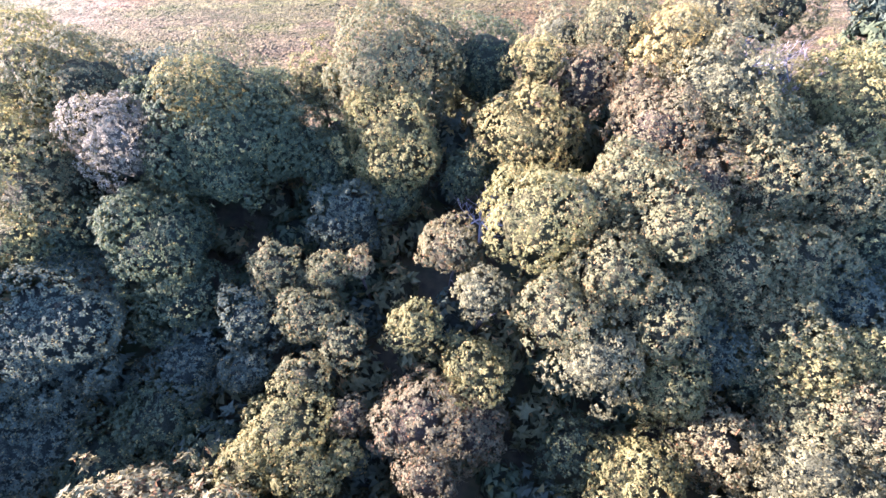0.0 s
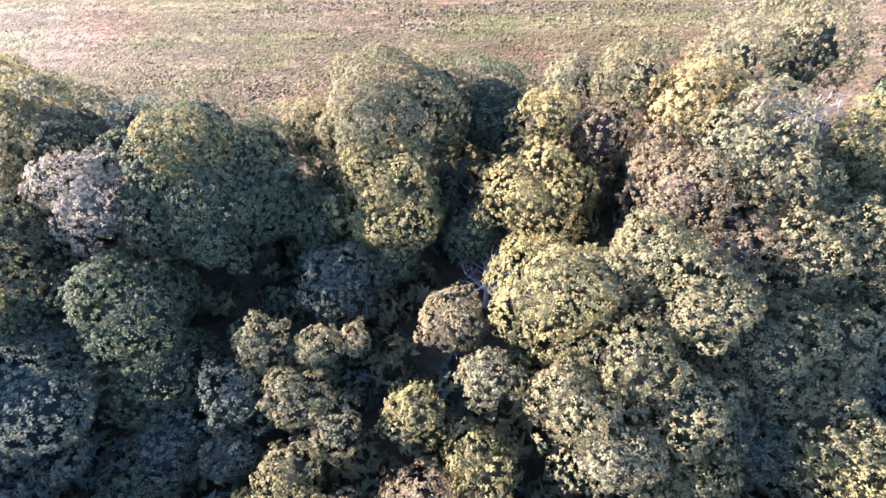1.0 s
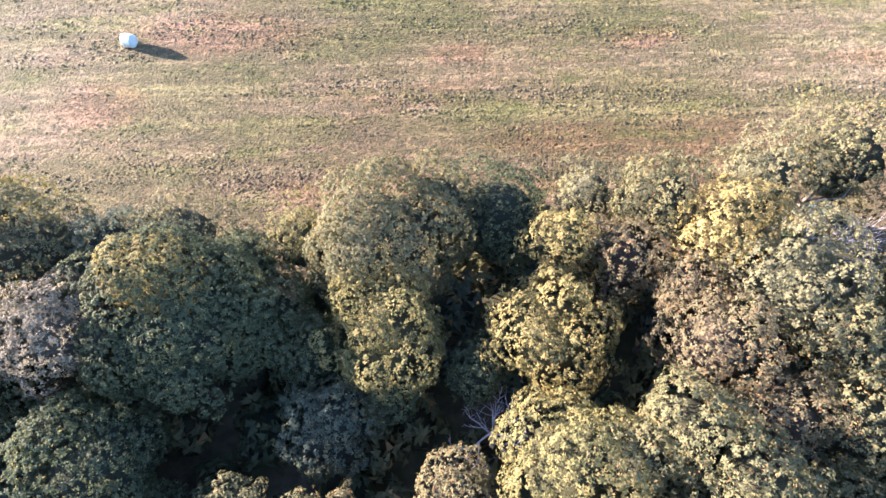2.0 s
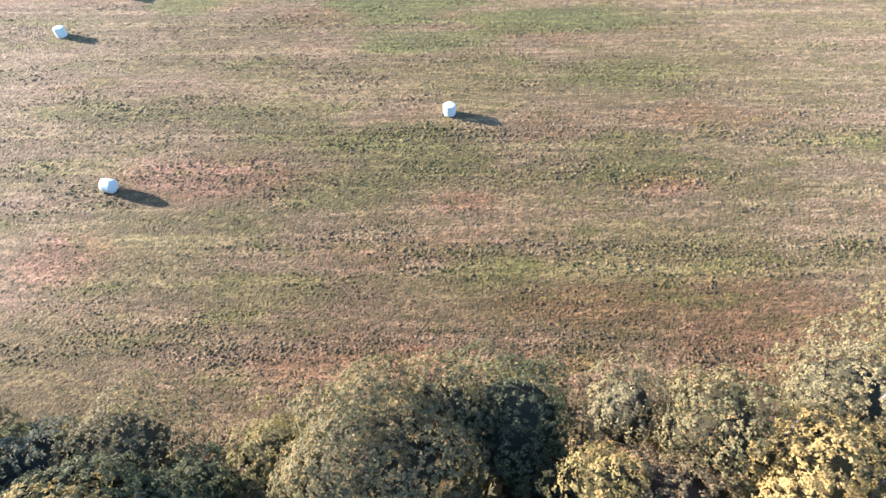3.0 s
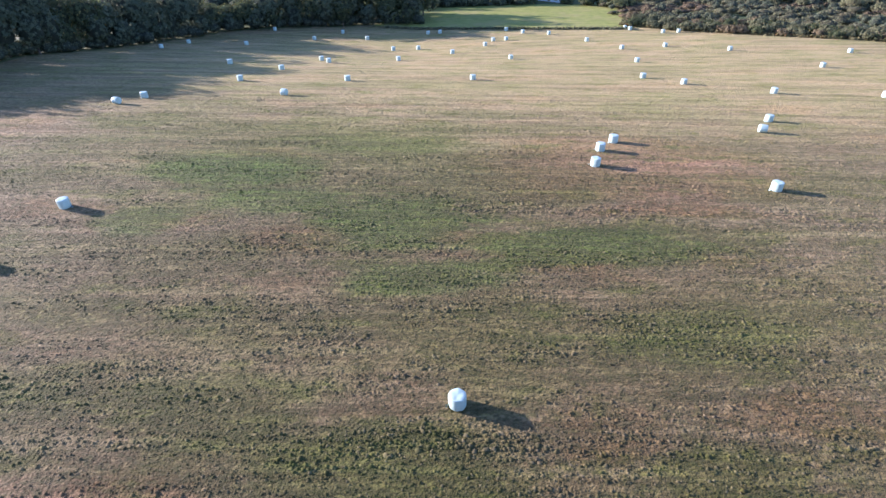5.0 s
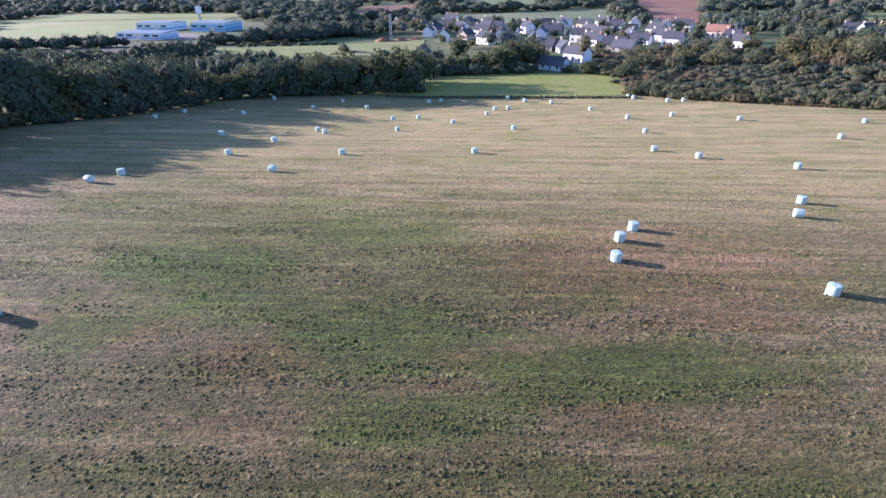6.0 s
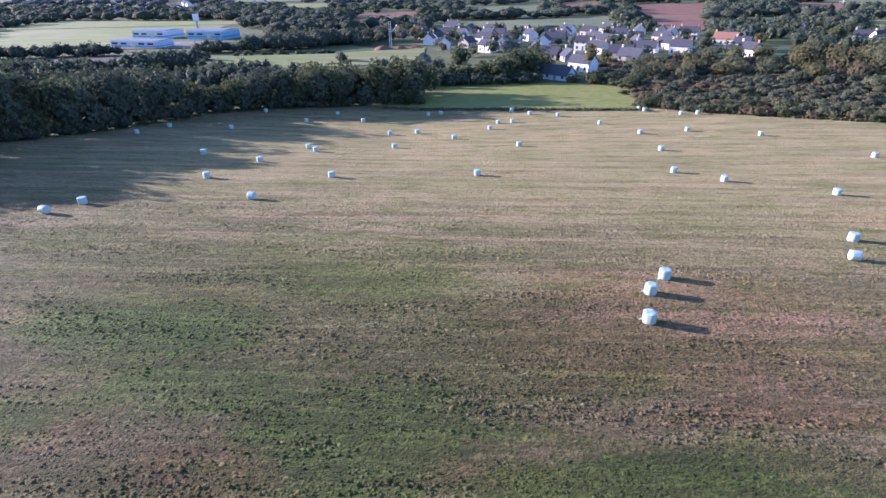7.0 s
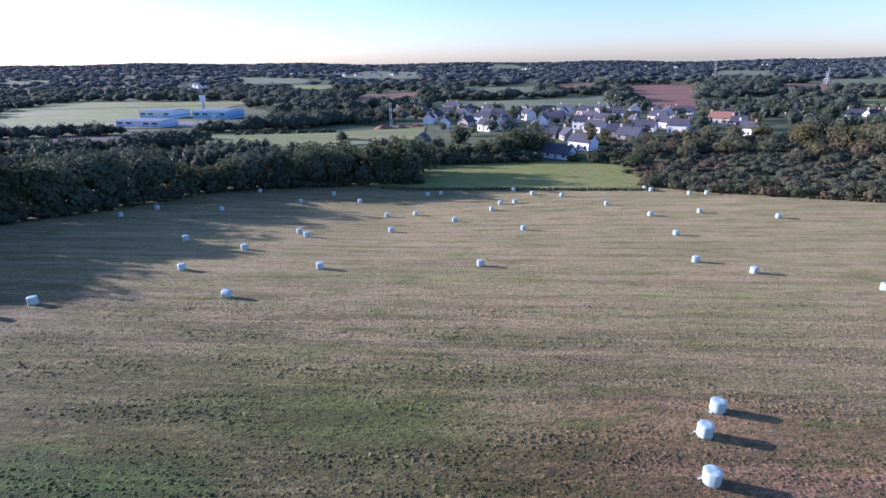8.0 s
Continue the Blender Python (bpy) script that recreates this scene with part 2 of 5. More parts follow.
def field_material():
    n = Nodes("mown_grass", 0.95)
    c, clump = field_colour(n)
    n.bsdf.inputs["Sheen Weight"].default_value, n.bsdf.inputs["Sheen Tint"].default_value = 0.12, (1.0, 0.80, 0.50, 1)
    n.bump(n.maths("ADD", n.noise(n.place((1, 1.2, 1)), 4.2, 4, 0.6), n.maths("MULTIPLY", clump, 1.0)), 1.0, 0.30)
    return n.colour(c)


def tuft_material():
    n = Nodes("grass_tufts", 0.95)
    c, clump = field_colour(n)
    one = n.island()
    c = n.mix(n.remap(one, 0.0, 0.4, 0.15, 0.0), c, (0.09, 0.085, 0.035))
    c = n.mix(n.remap(one, 0.6, 1.0, 0.0, 0.28), c, (0.36, 0.28, 0.165))
    n.bsdf.inputs["Sheen Weight"].default_value, n.bsdf.inputs["Sheen Tint"].default_value = 0.12, (1.0, 0.80, 0.50, 1)
    return n.colour(c)


def land_material(name, a, b, scale, third=None, lines=None, rough=0.95):
    n = Nodes(name, rough)
    k = n.noise(n.place(), scale, 5)
    c = n.mix(n.remap(k, 0.32, 0.68), a, b)
    if third:
        c = n.mix(n.remap(n.noise(n.place((1, 1, 1), 0.4, (9, 4, 0)), scale * 0.23, 4), 0.48, 0.66), c, third)
    if lines:
        c = n.mix(n.remap(n.noise(n.place(lines, 0.1), 1.0, 2), 0.4, 0.6, 0.0, 0.35), c, tuple(v * 0.7 for v in a))
    n.bump(k, 0.5, 0.15)
    return n.colour(c)


FIELD = field_material()
TUFT = tuft_material()
FLOOR = land_material("leaf_litter", (0.05, 0.04, 0.025), (0.10, 0.085, 0.045), 1.3, (0.045, 0.06, 0.025))
LAND = land_material("rough_grassland", (0.065, 0.09, 0.034), (0.11, 0.135, 0.05), 0.05, (0.15, 0.15, 0.07))
MEADOW = land_material("green_meadow", (0.17, 0.20, 0.04), (0.28, 0.29, 0.075), 0.4, (0.27, 0.25, 0.09), (0.05, 0.6, 0))
PASTURE = land_material("pale_pasture", (0.19, 0.225, 0.065), (0.28, 0.305, 0.10), 0.05, (0.30, 0.275, 0.12), (0.01, 0.12, 0))
DULL_PASTURE = land_material("dull_pasture", (0.13, 0.165, 0.075), (0.20, 0.23, 0.11), 0.05, (0.23, 0.22, 0.12), (0.01, 0.12, 0))
HEATH_SOIL = land_material("heath_soil", (0.055, 0.045, 0.036), (0.095, 0.075, 0.055), 0.1, (0.07, 0.08, 0.045))
PLOUGH = land_material("ploughed_soil", (0.20, 0.095, 0.06), (0.30, 0.15, 0.10), 0.08, (0.25, 0.15, 0.09), (0.02, 0.2, 0))
YARD = land_material("yard_gravel", (0.16, 0.15, 0.13), (0.25, 0.23, 0.20), 0.3)


def film_material():
    """Stretch film, pale blue-green, wound in overlapping bands."""
    n = Nodes("bale_film", 0.42)
    n.bsdf.inputs["Specular IOR Level"].default_value = 0.5
    w = n.place((1, 1, 9))
    band = n.noise(w, 1.4, 3)
    crease = n.noise(n.place((3, 3, 1.2)), 2.5, 5, 0.7)
    c = n.mix(n.remap(band, 0.3, 0.7), (0.37, 0.50, 0.46), (0.45, 0.57, 0.525))
    c = n.mix(n.remap(crease, 0.55, 0.75, 0.0, 0.35), c, (0.36, 0.48, 0.46))
    c = n.mix(n.remap(n.each(), 0.0, 1.0, 0.0, 0.25), c, (0.50, 0.60, 0.56))
    n.bump(n.maths("ADD", band, n.maths("MULTIPLY", crease, 0.7)), 0.35, 0.03)
    return n.colour(c)


FILM = film_material()


def plain_material(name, a, b, scale=1.5, rough=0.7, bump=0.2, metal=0.0, each=0.0):
    n = Nodes(name, rough)
    n.bsdf.inputs["Metallic"].default_value = metal
    k = n.noise(n.place(), scale, 5)
    c = n.mix(n.remap(k, 0.3, 0.7), a, b)
    if each:
        c = n.mix(n.maths("MULTIPLY", n.each(), each), c, tuple(v * 0.55 for v in a))
    n.bump(k, bump, 0.03)
    return n.colour(c)


RENDER_WHITE = plain_material("white_render", (0.78, 0.77, 0.75), (0.84, 0.83, 0.81), 0.8, 0.85, each=0.2)
RENDER_CREAM = plain_material("cream_render", (0.58, 0.50, 0.40), (0.68, 0.60, 0.48), 0.8, 0.85, each=0.4)
STONE = plain_material("granite_wall", (0.26, 0.23, 0.20), (0.40, 0.36, 0.32), 2.5, 0.9, 0.5)
SLATE_BLUE = plain_material("blue_slate_roof", (0.045, 0.07, 0.12), (0.08, 0.11, 0.17), 2.0, 0.7, 0.3)
SLATE = plain_material("slate_roof", (0.06, 0.062, 0.075), (0.11, 0.112, 0.13), 2.0, 0.8, 0.3, each=0.4)
TILE = plain_material("clay_tile_roof", (0.26, 0.13, 0.09), (0.36, 0.20, 0.14), 2.0, 0.75, 0.3)
DARK_GLASS = plain_material("window_glass", (0.03, 0.035, 0.045), (0.05, 0.055, 0.065), 1.0, 0.12, 0.0)
DOOR_PAINT = plain_material("door_paint", (0.20, 0.16, 0.14), (0.28, 0.22, 0.18), 2.0, 0.5)
BRICK = plain_material("chimney_brick", (0.30, 0.16, 0.11), (0.42, 0.26, 0.19), 4.0, 0.85, 0.4)
CLADDING = plain_material("blue_cladding", (0.26, 0.47, 0.60), (0.36, 0.56, 0.68), 0.5, 0.4, 0.1)
CLADDING_PALE = plain_material("pale_cladding", (0.50, 0.58, 0.64), (0.60, 0.67, 0.71), 0.5, 0.45, 0.1)
ROOF_METAL = plain_material("roof_metal", (0.17, 0.21, 0.26), (0.25, 0.30, 0.35), 0.4, 0.6, 0.1)
STEEL = plain_material("galvanised_steel", (0.42, 0.43, 0.45), (0.56, 0.57, 0.58), 3.0, 0.4, 0.1, 0.7)
RED_PAINT = plain_material("red_paint", (0.45, 0.09, 0.06), (0.55, 0.14, 0.10), 3.0, 0.5)

# ---- lie of the land ----
GROUND_Y = (-3000, -400, -60, 0, 20, 30, 37, 47, 57, 65, 85, 95, 105, 117, 137, 157, 171, 184, 200, 260, 320, 420, 560, 760, 960, 1350, 2060, 3300, 5200)
GROUND_Z = (-30, -14, -8.5, -7, -5.6, -4.5, -3.5, -2.4, -0.8, -0.2, 0.2, 0.2, -0.5, -1.7, -3.8, -6.2, -8.0, -9.3, -10.6, -11.3, -11, -11.5, -15, -17, -16, -11, 1, 23, 16)
CROSS_Y = (-60, 0, 45, 70, 88, 120, 150, 190, 300, 420)
CROSS = (0, 0.02, 0.035, 0.012, -0.005, -0.014, -0.008, 0.022, 0.02, 0)


def land(x, y):
    """Height of the ground, for numbers or arrays."""
    f = [np.interp(np.asarray(y) + d, GROUND_Y, GROUND_Z) for d in (-6, -3, 0, 3, 6)]
    z = (f[0] + 2 * f[1] + 3 * f[2] + 2 * f[3] + f[4]) / 9
    z = z + np.interp(y, CROSS_Y, CROSS) * np.clip(x, np.interp(y, (120, 150), (-80, -15)), 80)
    z = z + np.interp(y, (125, 160, 260, 400), (0, 1, 1, 0)) * 0.03 * np.clip(-np.asarray(x) - 15, 0, 110)
    far = np.clip((np.asarray(y) - 1100) / 1500, 0, 1)
    a = np.asarray(x) / np.maximum(np.asarray(y), 200.0)
    crest = 5 * np.sin(9 * a + 0.6) + 4 * np.sin(23 * a + 2.0) + np.interp(a, (-0.85, -0.3, 0.0, 0.85), (9, 0, -19, -19))
    return z + far * crest


def wood_edge(x):
    """Northern edge of the near wood."""
    return 30.5 + 1.6 * np.sin(np.asarray(x) * 0.23 + 1.0) + 0.09 * np.maximum(np.asarray(x), 0)


def mesh_object(name, verts, faces, materials, parent=None, smooth=False):
    """One mesh object from arrays of vertices and equal-sided faces."""
    verts, faces = np.asarray(verts, dtype=np.float32), np.asarray(faces, dtype=np.int32)
    me = bpy.data.meshes.new(name)
    me.vertices.add(len(verts))
    me.vertices.foreach_set("co", verts.ravel())
    n, k = faces.shape
    me.loops.add(n * k)
    me.loops.foreach_set("vertex_index", faces.ravel())
    me.polygons.add(n)
    me.polygons.foreach_set("loop_start", np.arange(n, dtype=np.int32) * k)
    if smooth:
        me.polygons.foreach_set("use_smooth", np.ones(n, dtype=bool))
    for m in materials:
        me.materials.append(m)
    me.update(calc_edges=True)
    ob = new(name, me)
    ob.parent = parent
    return ob


def part(name, bm, material, parent=None, label=""):
    me = bpy.data.meshes.new(name)
    bm.to_mesh(me)
    bm.free()
    me.materials.append(material)
    ob = new(name, me)
    ob.parent = parent
    return tagged(ob, label)


def steps(*stretches):
    """Grid lines from (start, end, step) stretches."""
    out = []
    for a, b, s in stretches:
        out.extend(np.arange(a, b, s))
    return np.array(out + [stretches[-1][1]])


def build_ground():
    xs = steps((-5000, -1200, 200), (-1200, -400, 50), (-400, -130, 15), (-130, 130, 2.0), (130, 400, 15), (400, 1200, 50), (1200, 5000, 200))
    ys = steps((-3000, -400, 200), (-400, -60, 20), (-60, 260, 2.0), (260, 700, 10), (700, 1500, 25), (1500, 4900, 100))
    gx, gy = np.meshgrid(xs, ys)
    gz = land(gx, gy)
    v = np.stack([gx, gy, gz], -1).reshape(-1, 3)
    nx, ny = len(xs), len(ys)
    i = (np.arange(ny - 1)[:, None] * nx + np.arange(nx - 1)[None, :]).ravel()
    f = np.stack([i, i + 1, i + nx + 1, i + nx], -1)
    ob = mesh_object("ground", v, f, [FIELD, FLOOR, LAND], smooth=True)
    c = v[f].mean(1)
    slot = np.full(len(f), 2, dtype=np.int32)
    left = np.where(c[:, 1] < 108, -150.0, np.interp(c[:, 1], (108, 112, 122, 133, 143, 154, 165, 177, 194, 209, 217, 221, 226), (-118, -112, -103, -96, -98, -101, -95, -90, -83, -74, -58, -41, -27)))
    back = np.interp(c[:, 0], (45, 50, 58, 66, 82, 98, 125, 160), (236, 218, 213, 208, 201, 193, 182, 168))
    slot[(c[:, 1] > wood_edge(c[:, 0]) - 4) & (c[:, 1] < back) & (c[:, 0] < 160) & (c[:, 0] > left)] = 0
    slot[(c[:, 1] <= wood_edge(c[:, 0]) - 4) & (c[:, 1] > -60) & (np.abs(c[:, 0]) < 130)] = 1
    ob.data.polygons.foreach_set("material_index", slot)
    return tagged(ob, "mown hay field on a low rise falling to a wide wooded valley", "ground", kind="structure")


build_ground()


def draped(name, corners, material, label, lift=0.12, cells=14):
    """A field: a four-cornered sheet laid over the land."""
    a, b, c, d = (np.array(p, dtype=float) for p in corners)
    u, w = np.meshgrid(np.linspace(0, 1, cells), np.linspace(0, 1, cells))
    u, w = u[..., None], w[..., None]
    p = a * (1 - u) * (1 - w) + b * u * (1 - w) + c * u * w + d * (1 - u) * w
    edge = np.sin(p[..., 0] * 0.11 + p[..., 1] * 0.07) * 0.012 * np.linalg.norm(c - a)
    x, y = p[..., 0] + edge, p[..., 1] + edge
    v = np.stack([x, y, land(x, y) + lift], -1).reshape(-1, 3)
    i = (np.arange(cells - 1)[:, None] * cells + np.arange(cells - 1)[None, :]).ravel()
    f = np.stack([i, i + 1, i + cells + 1, i + cells], -1)
    return tagged(mesh_object(name, v, f, [material], smooth=True), label, "field", kind="structure")


MEADOW_QUAD = ((-30, 224), (52, 213), (60, 262), (-24, 262))
draped("meadow", MEADOW_QUAD, MEADOW, "bright green meadow beyond the hay field", 0.10, 30)
FIELDS = (
    ("pasture", ((-152, 246), (-104, 262), (-118, 286), (-166, 272)), PASTURE, "narrow green pasture behind the tall tree row", 0.2),
    ("heath_field", ((-205, 304), (-160, 308), (-178, 352), (-225, 350)), HEATH_SOIL, "purplish brown heath field between dark hedges", 0.25),
    ("pasture", ((-271, 366), (-228, 406), (-240, 640), (-466, 588)), PASTURE, "pale green pasture beside the industrial building", 0.3),
    ("pasture", ((-462, 596), (-238, 646), (-270, 704), (-500, 740)), PASTURE, "pale green pasture beside the industrial building", 0.3),
    ("pasture", ((-108, 296), (-58, 305), (-69, 356), (-136, 338)), PASTURE, "green paddock before the village", 0.25),
    ("pasture", ((-56, 305), (-21, 330), (-23, 384), (-67, 360)), PASTURE, "green paddock before the village", 0.25),
    ("ploughed_field", ((-121, 634), (-78, 635), (-60, 848), (-137, 812)), PLOUGH, "reddish brown ploughed field on the valley side", 0.4),
    ("pasture", ((-31, 510), (122, 516), (161, 712), (-37, 619)), DULL_PASTURE, "dull green pasture behind the village", 0.4),
    ("pasture", ((-8, 830), (101, 813), (115, 962), (-12, 971)), DULL_PASTURE, "green pasture on the far slope", 0.5),
    ("ploughed_field", ((132, 858), (199, 903), (230, 1031), (160, 1029)), PLOUGH, "brown ploughed field on the far slope", 0.5),
    ("ploughed_field", ((159, 516), (180, 491), (371, 960), (258, 972)), PLOUGH, "reddish brown ploughed field above the village", 0.4),
    ("pasture", ((-329, 1480), (-104, 1350), (-165, 1960), (-400, 2300)), DULL_PASTURE, "green hill pasture on the horizon", 1.2),
    ("pasture", ((-453, 1167), (-306, 1152), (-393, 1405), (-600, 1520)), DULL_PASTURE, "green hill pasture on the horizon", 1.2),
    ("pasture", ((-290, 957), (-210, 970), (-255, 1097), (-331, 1078)), PASTURE, "pale green pasture on the far slope", 0.8),
    ("pasture", ((589, 1373), (669, 1279), (839, 1621), (784, 1811)), DULL_PASTURE, "green hill pasture on the horizon", 1.2),
    ("ploughed_field", ((422, 818), (459, 770), (542, 910), (506, 959)), PLOUGH, "brown ploughed field on the far slope", 0.6),
    ("pasture", ((529, 880), (553, 800), (745, 1060), (629, 1036)), DULL_PASTURE, "dull green pasture on the far slope", 0.8),
    ("pasture", ((295, 486), (305, 450), (410, 602), (380, 600)), PASTURE, "pale green pasture among woods", 0.4),
    ("pasture", ((63, 2316), (252, 2369), (284, 3088), (145, 3054)), DULL_PASTURE, "pale field on the far ridge", 1.5),
)
for name, quad, material, label, lift in FIELDS:
    draped(name, quad, material, label, lift)

# ---- trees ----


def unit(v):
    return v / np.maximum(np.linalg.norm(v, axis=-1, keepdims=True), 1e-6)


def leaf_blades(rng, where, facing, size, along=None):
    """Three-cornered leaves at the points, roughly facing the given ways; along: where their tips point."""
    n = len(where)
    nrm = unit(facing)
    if along is None:
        along = rng.normal(size=(n, 3))
    side = unit(np.cross(nrm, along))
    along = np.cross(side, nrm)
    s = (size * rng.uniform(0.65, 1.35, n))[:, None]
    q = np.stack([where - along * s * 0.4 + side * s * 0.42, where - along * s * 0.4 - side * s * 0.42, where + along * s * 0.8 + nrm * s * 0.12], 1)
    return q.reshape(-1, 3), np.arange(3 * n).reshape(n, 3)


def even_ways(rng, count, low, loose):
    """Directions spread evenly over a ball down to the height low, slightly shaken."""
    k = np.arange(count) + 0.5
    z = 1 - (1 - low) * k / count
    a = k * 2.399963 + rng.uniform(0, 6.28)
    ring = np.sqrt(np.maximum(1 - z ** 2, 0))
    return unit(np.stack([ring * np.cos(a), ring * np.sin(a), z], -1) + rng.normal(0, loose / math.sqrt(count), (count, 3)))


def crown_points(rng, r, depth, bosses, clumps, leaves, spread, skirt=-0.5):
    """Points, facings and tips of the leaves of a crown: a dome of bosses, set all over with rosettes of leaves. Its middle at the origin, r wide and depth high."""
    squash = np.array([rng.uniform(0.92, 1.10), rng.uniform(0.92, 1.10), depth / (2 * r)])
    rad = np.append(r * rng.uniform(0.17, 0.42, bosses), r * 0.74)
    centre = np.vstack([even_ways(rng, bosses, skirt + 0.05, 1.8) * (r * rng.uniform(0.86, 1.24, bosses) - rad[:-1])[:, None], [[0, 0, 0]]])
    way = even_ways(rng, clumps, skirt, 1.7)
    dot = way @ centre.T
    disc = dot ** 2 - np.sum(centre ** 2, axis=1) + rad ** 2
    reach = np.where(disc > 0, dot + np.sqrt(np.maximum(disc, 0)), 0)
    own = np.argmax(reach, axis=1)
    wave = way @ unit(rng.normal(size=(3, 5))) * rng.uniform(2.0, 4.5, 5) + rng.uniform(0, 6.28, 5)
    p = way * (np.max(reach, axis=1) * (1 + 0.055 * np.sum(np.sin(wave), axis=1)))[:, None]
    d = unit(unit(p - centre[own]) + 0.5 * way)
    keep = rng.random(clumps) < np.where(way[:, 2] > -0.15, 0.92, 0.55)
    p, d = p[keep] * squash, d[keep]
    count = len(p)
    p = p + d * (rng.uniform(-1.0, 0.7, count) * spread + np.where(rng.random(count) < 0.06, rng.uniform(0.03, 0.12, count) * r, 0))[:, None]
    each = rng.poisson(leaves, count) + 3
    idx = np.repeat(np.arange(count), each)
    star = rng.normal(size=(len(idx), 3))
    star = unit(star - np.sum(star * d[idx], axis=1, keepdims=True) * d[idx])
    lift = rng.uniform(0, 1, len(idx))[:, None]
    off = star * np.sqrt(1 - lift ** 2) * 0.9 + d[idx] * lift * 0.9
    size = (spread * rng.uniform(0.75, 1.3, count)[idx] * rng.uniform(0.6, 1.0, len(idx)))[:, None]
    facing = d[idx] * (0.55 + 0.5 * lift) + star * 0.75 * (1.0 - lift) + rng.normal(size=star.shape) * 0.25
    return p[idx] + off * size, facing, off


def core_quads(rng, r, depth, n=12, m=7):
    """The dense leafy inside of a crown, an uneven lumpy body that keeps daylight from passing through."""
    k = rng.uniform(0, 6.28, 4)
    u, t = np.meshgrid(np.arange(n) * 2 * np.pi / n, np.linspace(-1, 1, m))
    ring = np.sqrt(np.maximum(1 - t ** 2, 0))
    q = r * (1 + ring * (0.10 * np.sin(3 * u + k[0]) * np.cos(4 * t + k[1]) + 0.07 * np.sin(5 * u + k[2] + 3 * t))) + rng.normal(0, 0.05 * r, u.shape) * ring
    v = np.stack([q * ring * np.cos(u), q * ring * np.sin(u), q / r * t * depth / 2], -1).reshape(-1, 3)
    i = np.arange(m - 1)[:, None] * n + np.arange(n)[None]
    j = np.arange(m - 1)[:, None] * n + (np.arange(n)[None] + 1) % n
    return v, np.concatenate([np.stack([i, j, j + n], -1).reshape(-1, 3), np.stack([i, j + n, i + n], -1).reshape(-1, 3)])


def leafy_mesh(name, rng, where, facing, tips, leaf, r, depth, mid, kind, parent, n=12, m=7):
    """A crown: loose leaves round a core whose dark colour stands for inner shade."""
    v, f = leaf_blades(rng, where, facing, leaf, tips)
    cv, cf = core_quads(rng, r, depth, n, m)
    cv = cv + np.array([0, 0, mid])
    ob = mesh_object(name, np.vstack([v, cv]), np.vstack([f, cf + len(v)]), [LEAF[kind], INNER_SHADE[kind]], parent)
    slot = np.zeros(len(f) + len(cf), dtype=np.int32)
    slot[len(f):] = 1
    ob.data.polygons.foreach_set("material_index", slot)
    return ob


def limb_rings(points, radii, sides=6):
    """A bent tapered tube through the points."""
    v, f = [], []
    for k, (p, r) in enumerate(zip(points, radii)):
        for s in range(sides):
            a = 2 * math.pi * s / sides
            v.append((p[0] + r * math.cos(a), p[1] + r * math.sin(a), p[2]))
    for k in range(len(points) - 1):
        for s in range(sides):
            a, b = k * sides + s, k * sides + (s + 1) % sides
            f.append((a, b, b + sides, a + sides))
    return v, f


def wood_mesh(rng, height, r, base):
    """Trunk and limbs, foot at the origin."""
    verts, faces = [], []

    def tube(points, radii, sides=6):
        v, f = limb_rings(points, radii, sides)
        o = len(verts)
        verts.extend(v)
        faces.extend(tuple(i + o for i in q) for q in f)

    lean = rng.normal(0, 0.25, 2)
    pts = [(lean[0] * k * k / 9, lean[1] * k * k / 9, height * 0.8 * k / 5) for k in range(6)]
    tube(pts, [base * (1.35 if k == 0 else 1.0 - 0.15 * k) for k in range(6)], 8)
    for k in range(5):
        a = rng.uniform(0, 2 * math.pi)
        z0 = height * rng.uniform(0.30, 0.62)
        reach, rise = r * rng.uniform(0.45, 0.8), height * rng.uniform(0.10, 0.28)
        f0 = z0 / (height * 0.8) * 5
        x0, y0 = lean[0] * f0 * f0 / 9, lean[1] * f0 * f0 / 9
        q = [(x0 + math.cos(a) * reach * s, y0 + math.sin(a) * reach * s, z0 + rise * s ** 0.7) for s in (0, 0.35, 0.7, 1.0)]
        b = base * rng.uniform(0.32, 0.5)
        tube(q, [b, b * 0.75, b * 0.45, b * 0.15], 5)
    return verts, faces


def tree(x, y, top, r, kind, seed, label, leaf=0.15, density=1.0, name="tree", group="trees of the near wood", low=0.84, fine=1.0):
    """A broadleaved tree: trunk with limbs, and a crown of leaves in clumps. top: height of its highest leaves over zero."""
    rng = np.random.default_rng(seed)
    z = float(land(x, y)) - 0.15
    height = top - z
    depth = min(2.5 * r, height * low) if low < 0.9 else height * low
    root = new(name)
    root.location = (x, y, z)
    tagged(root, label, "shrub" if name == "shrub" else "tree", group)
    v, f = wood_mesh(rng, height - depth * 0.22, r, 0.05 + height * 0.014)
    mesh_object("trunk", v, f, [BARK], root, True)
    clumps = int(density * 1.1 * r * (r + 0.75 * depth) / leaf ** 2)
    where, facing, tips = crown_points(rng, r, depth, int(15 + 6 * r) if fine < 1.0 else int(9 + 2 * r), clumps, 7 if fine == 1.0 else 11, 1.2 * leaf, -0.92 if low > 0.9 else -0.5 if fine == 1.0 or y > 24 else -0.2)
    where[:, 2] += height - depth * 0.5
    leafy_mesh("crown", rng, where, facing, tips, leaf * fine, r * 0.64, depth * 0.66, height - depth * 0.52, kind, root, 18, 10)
    return root


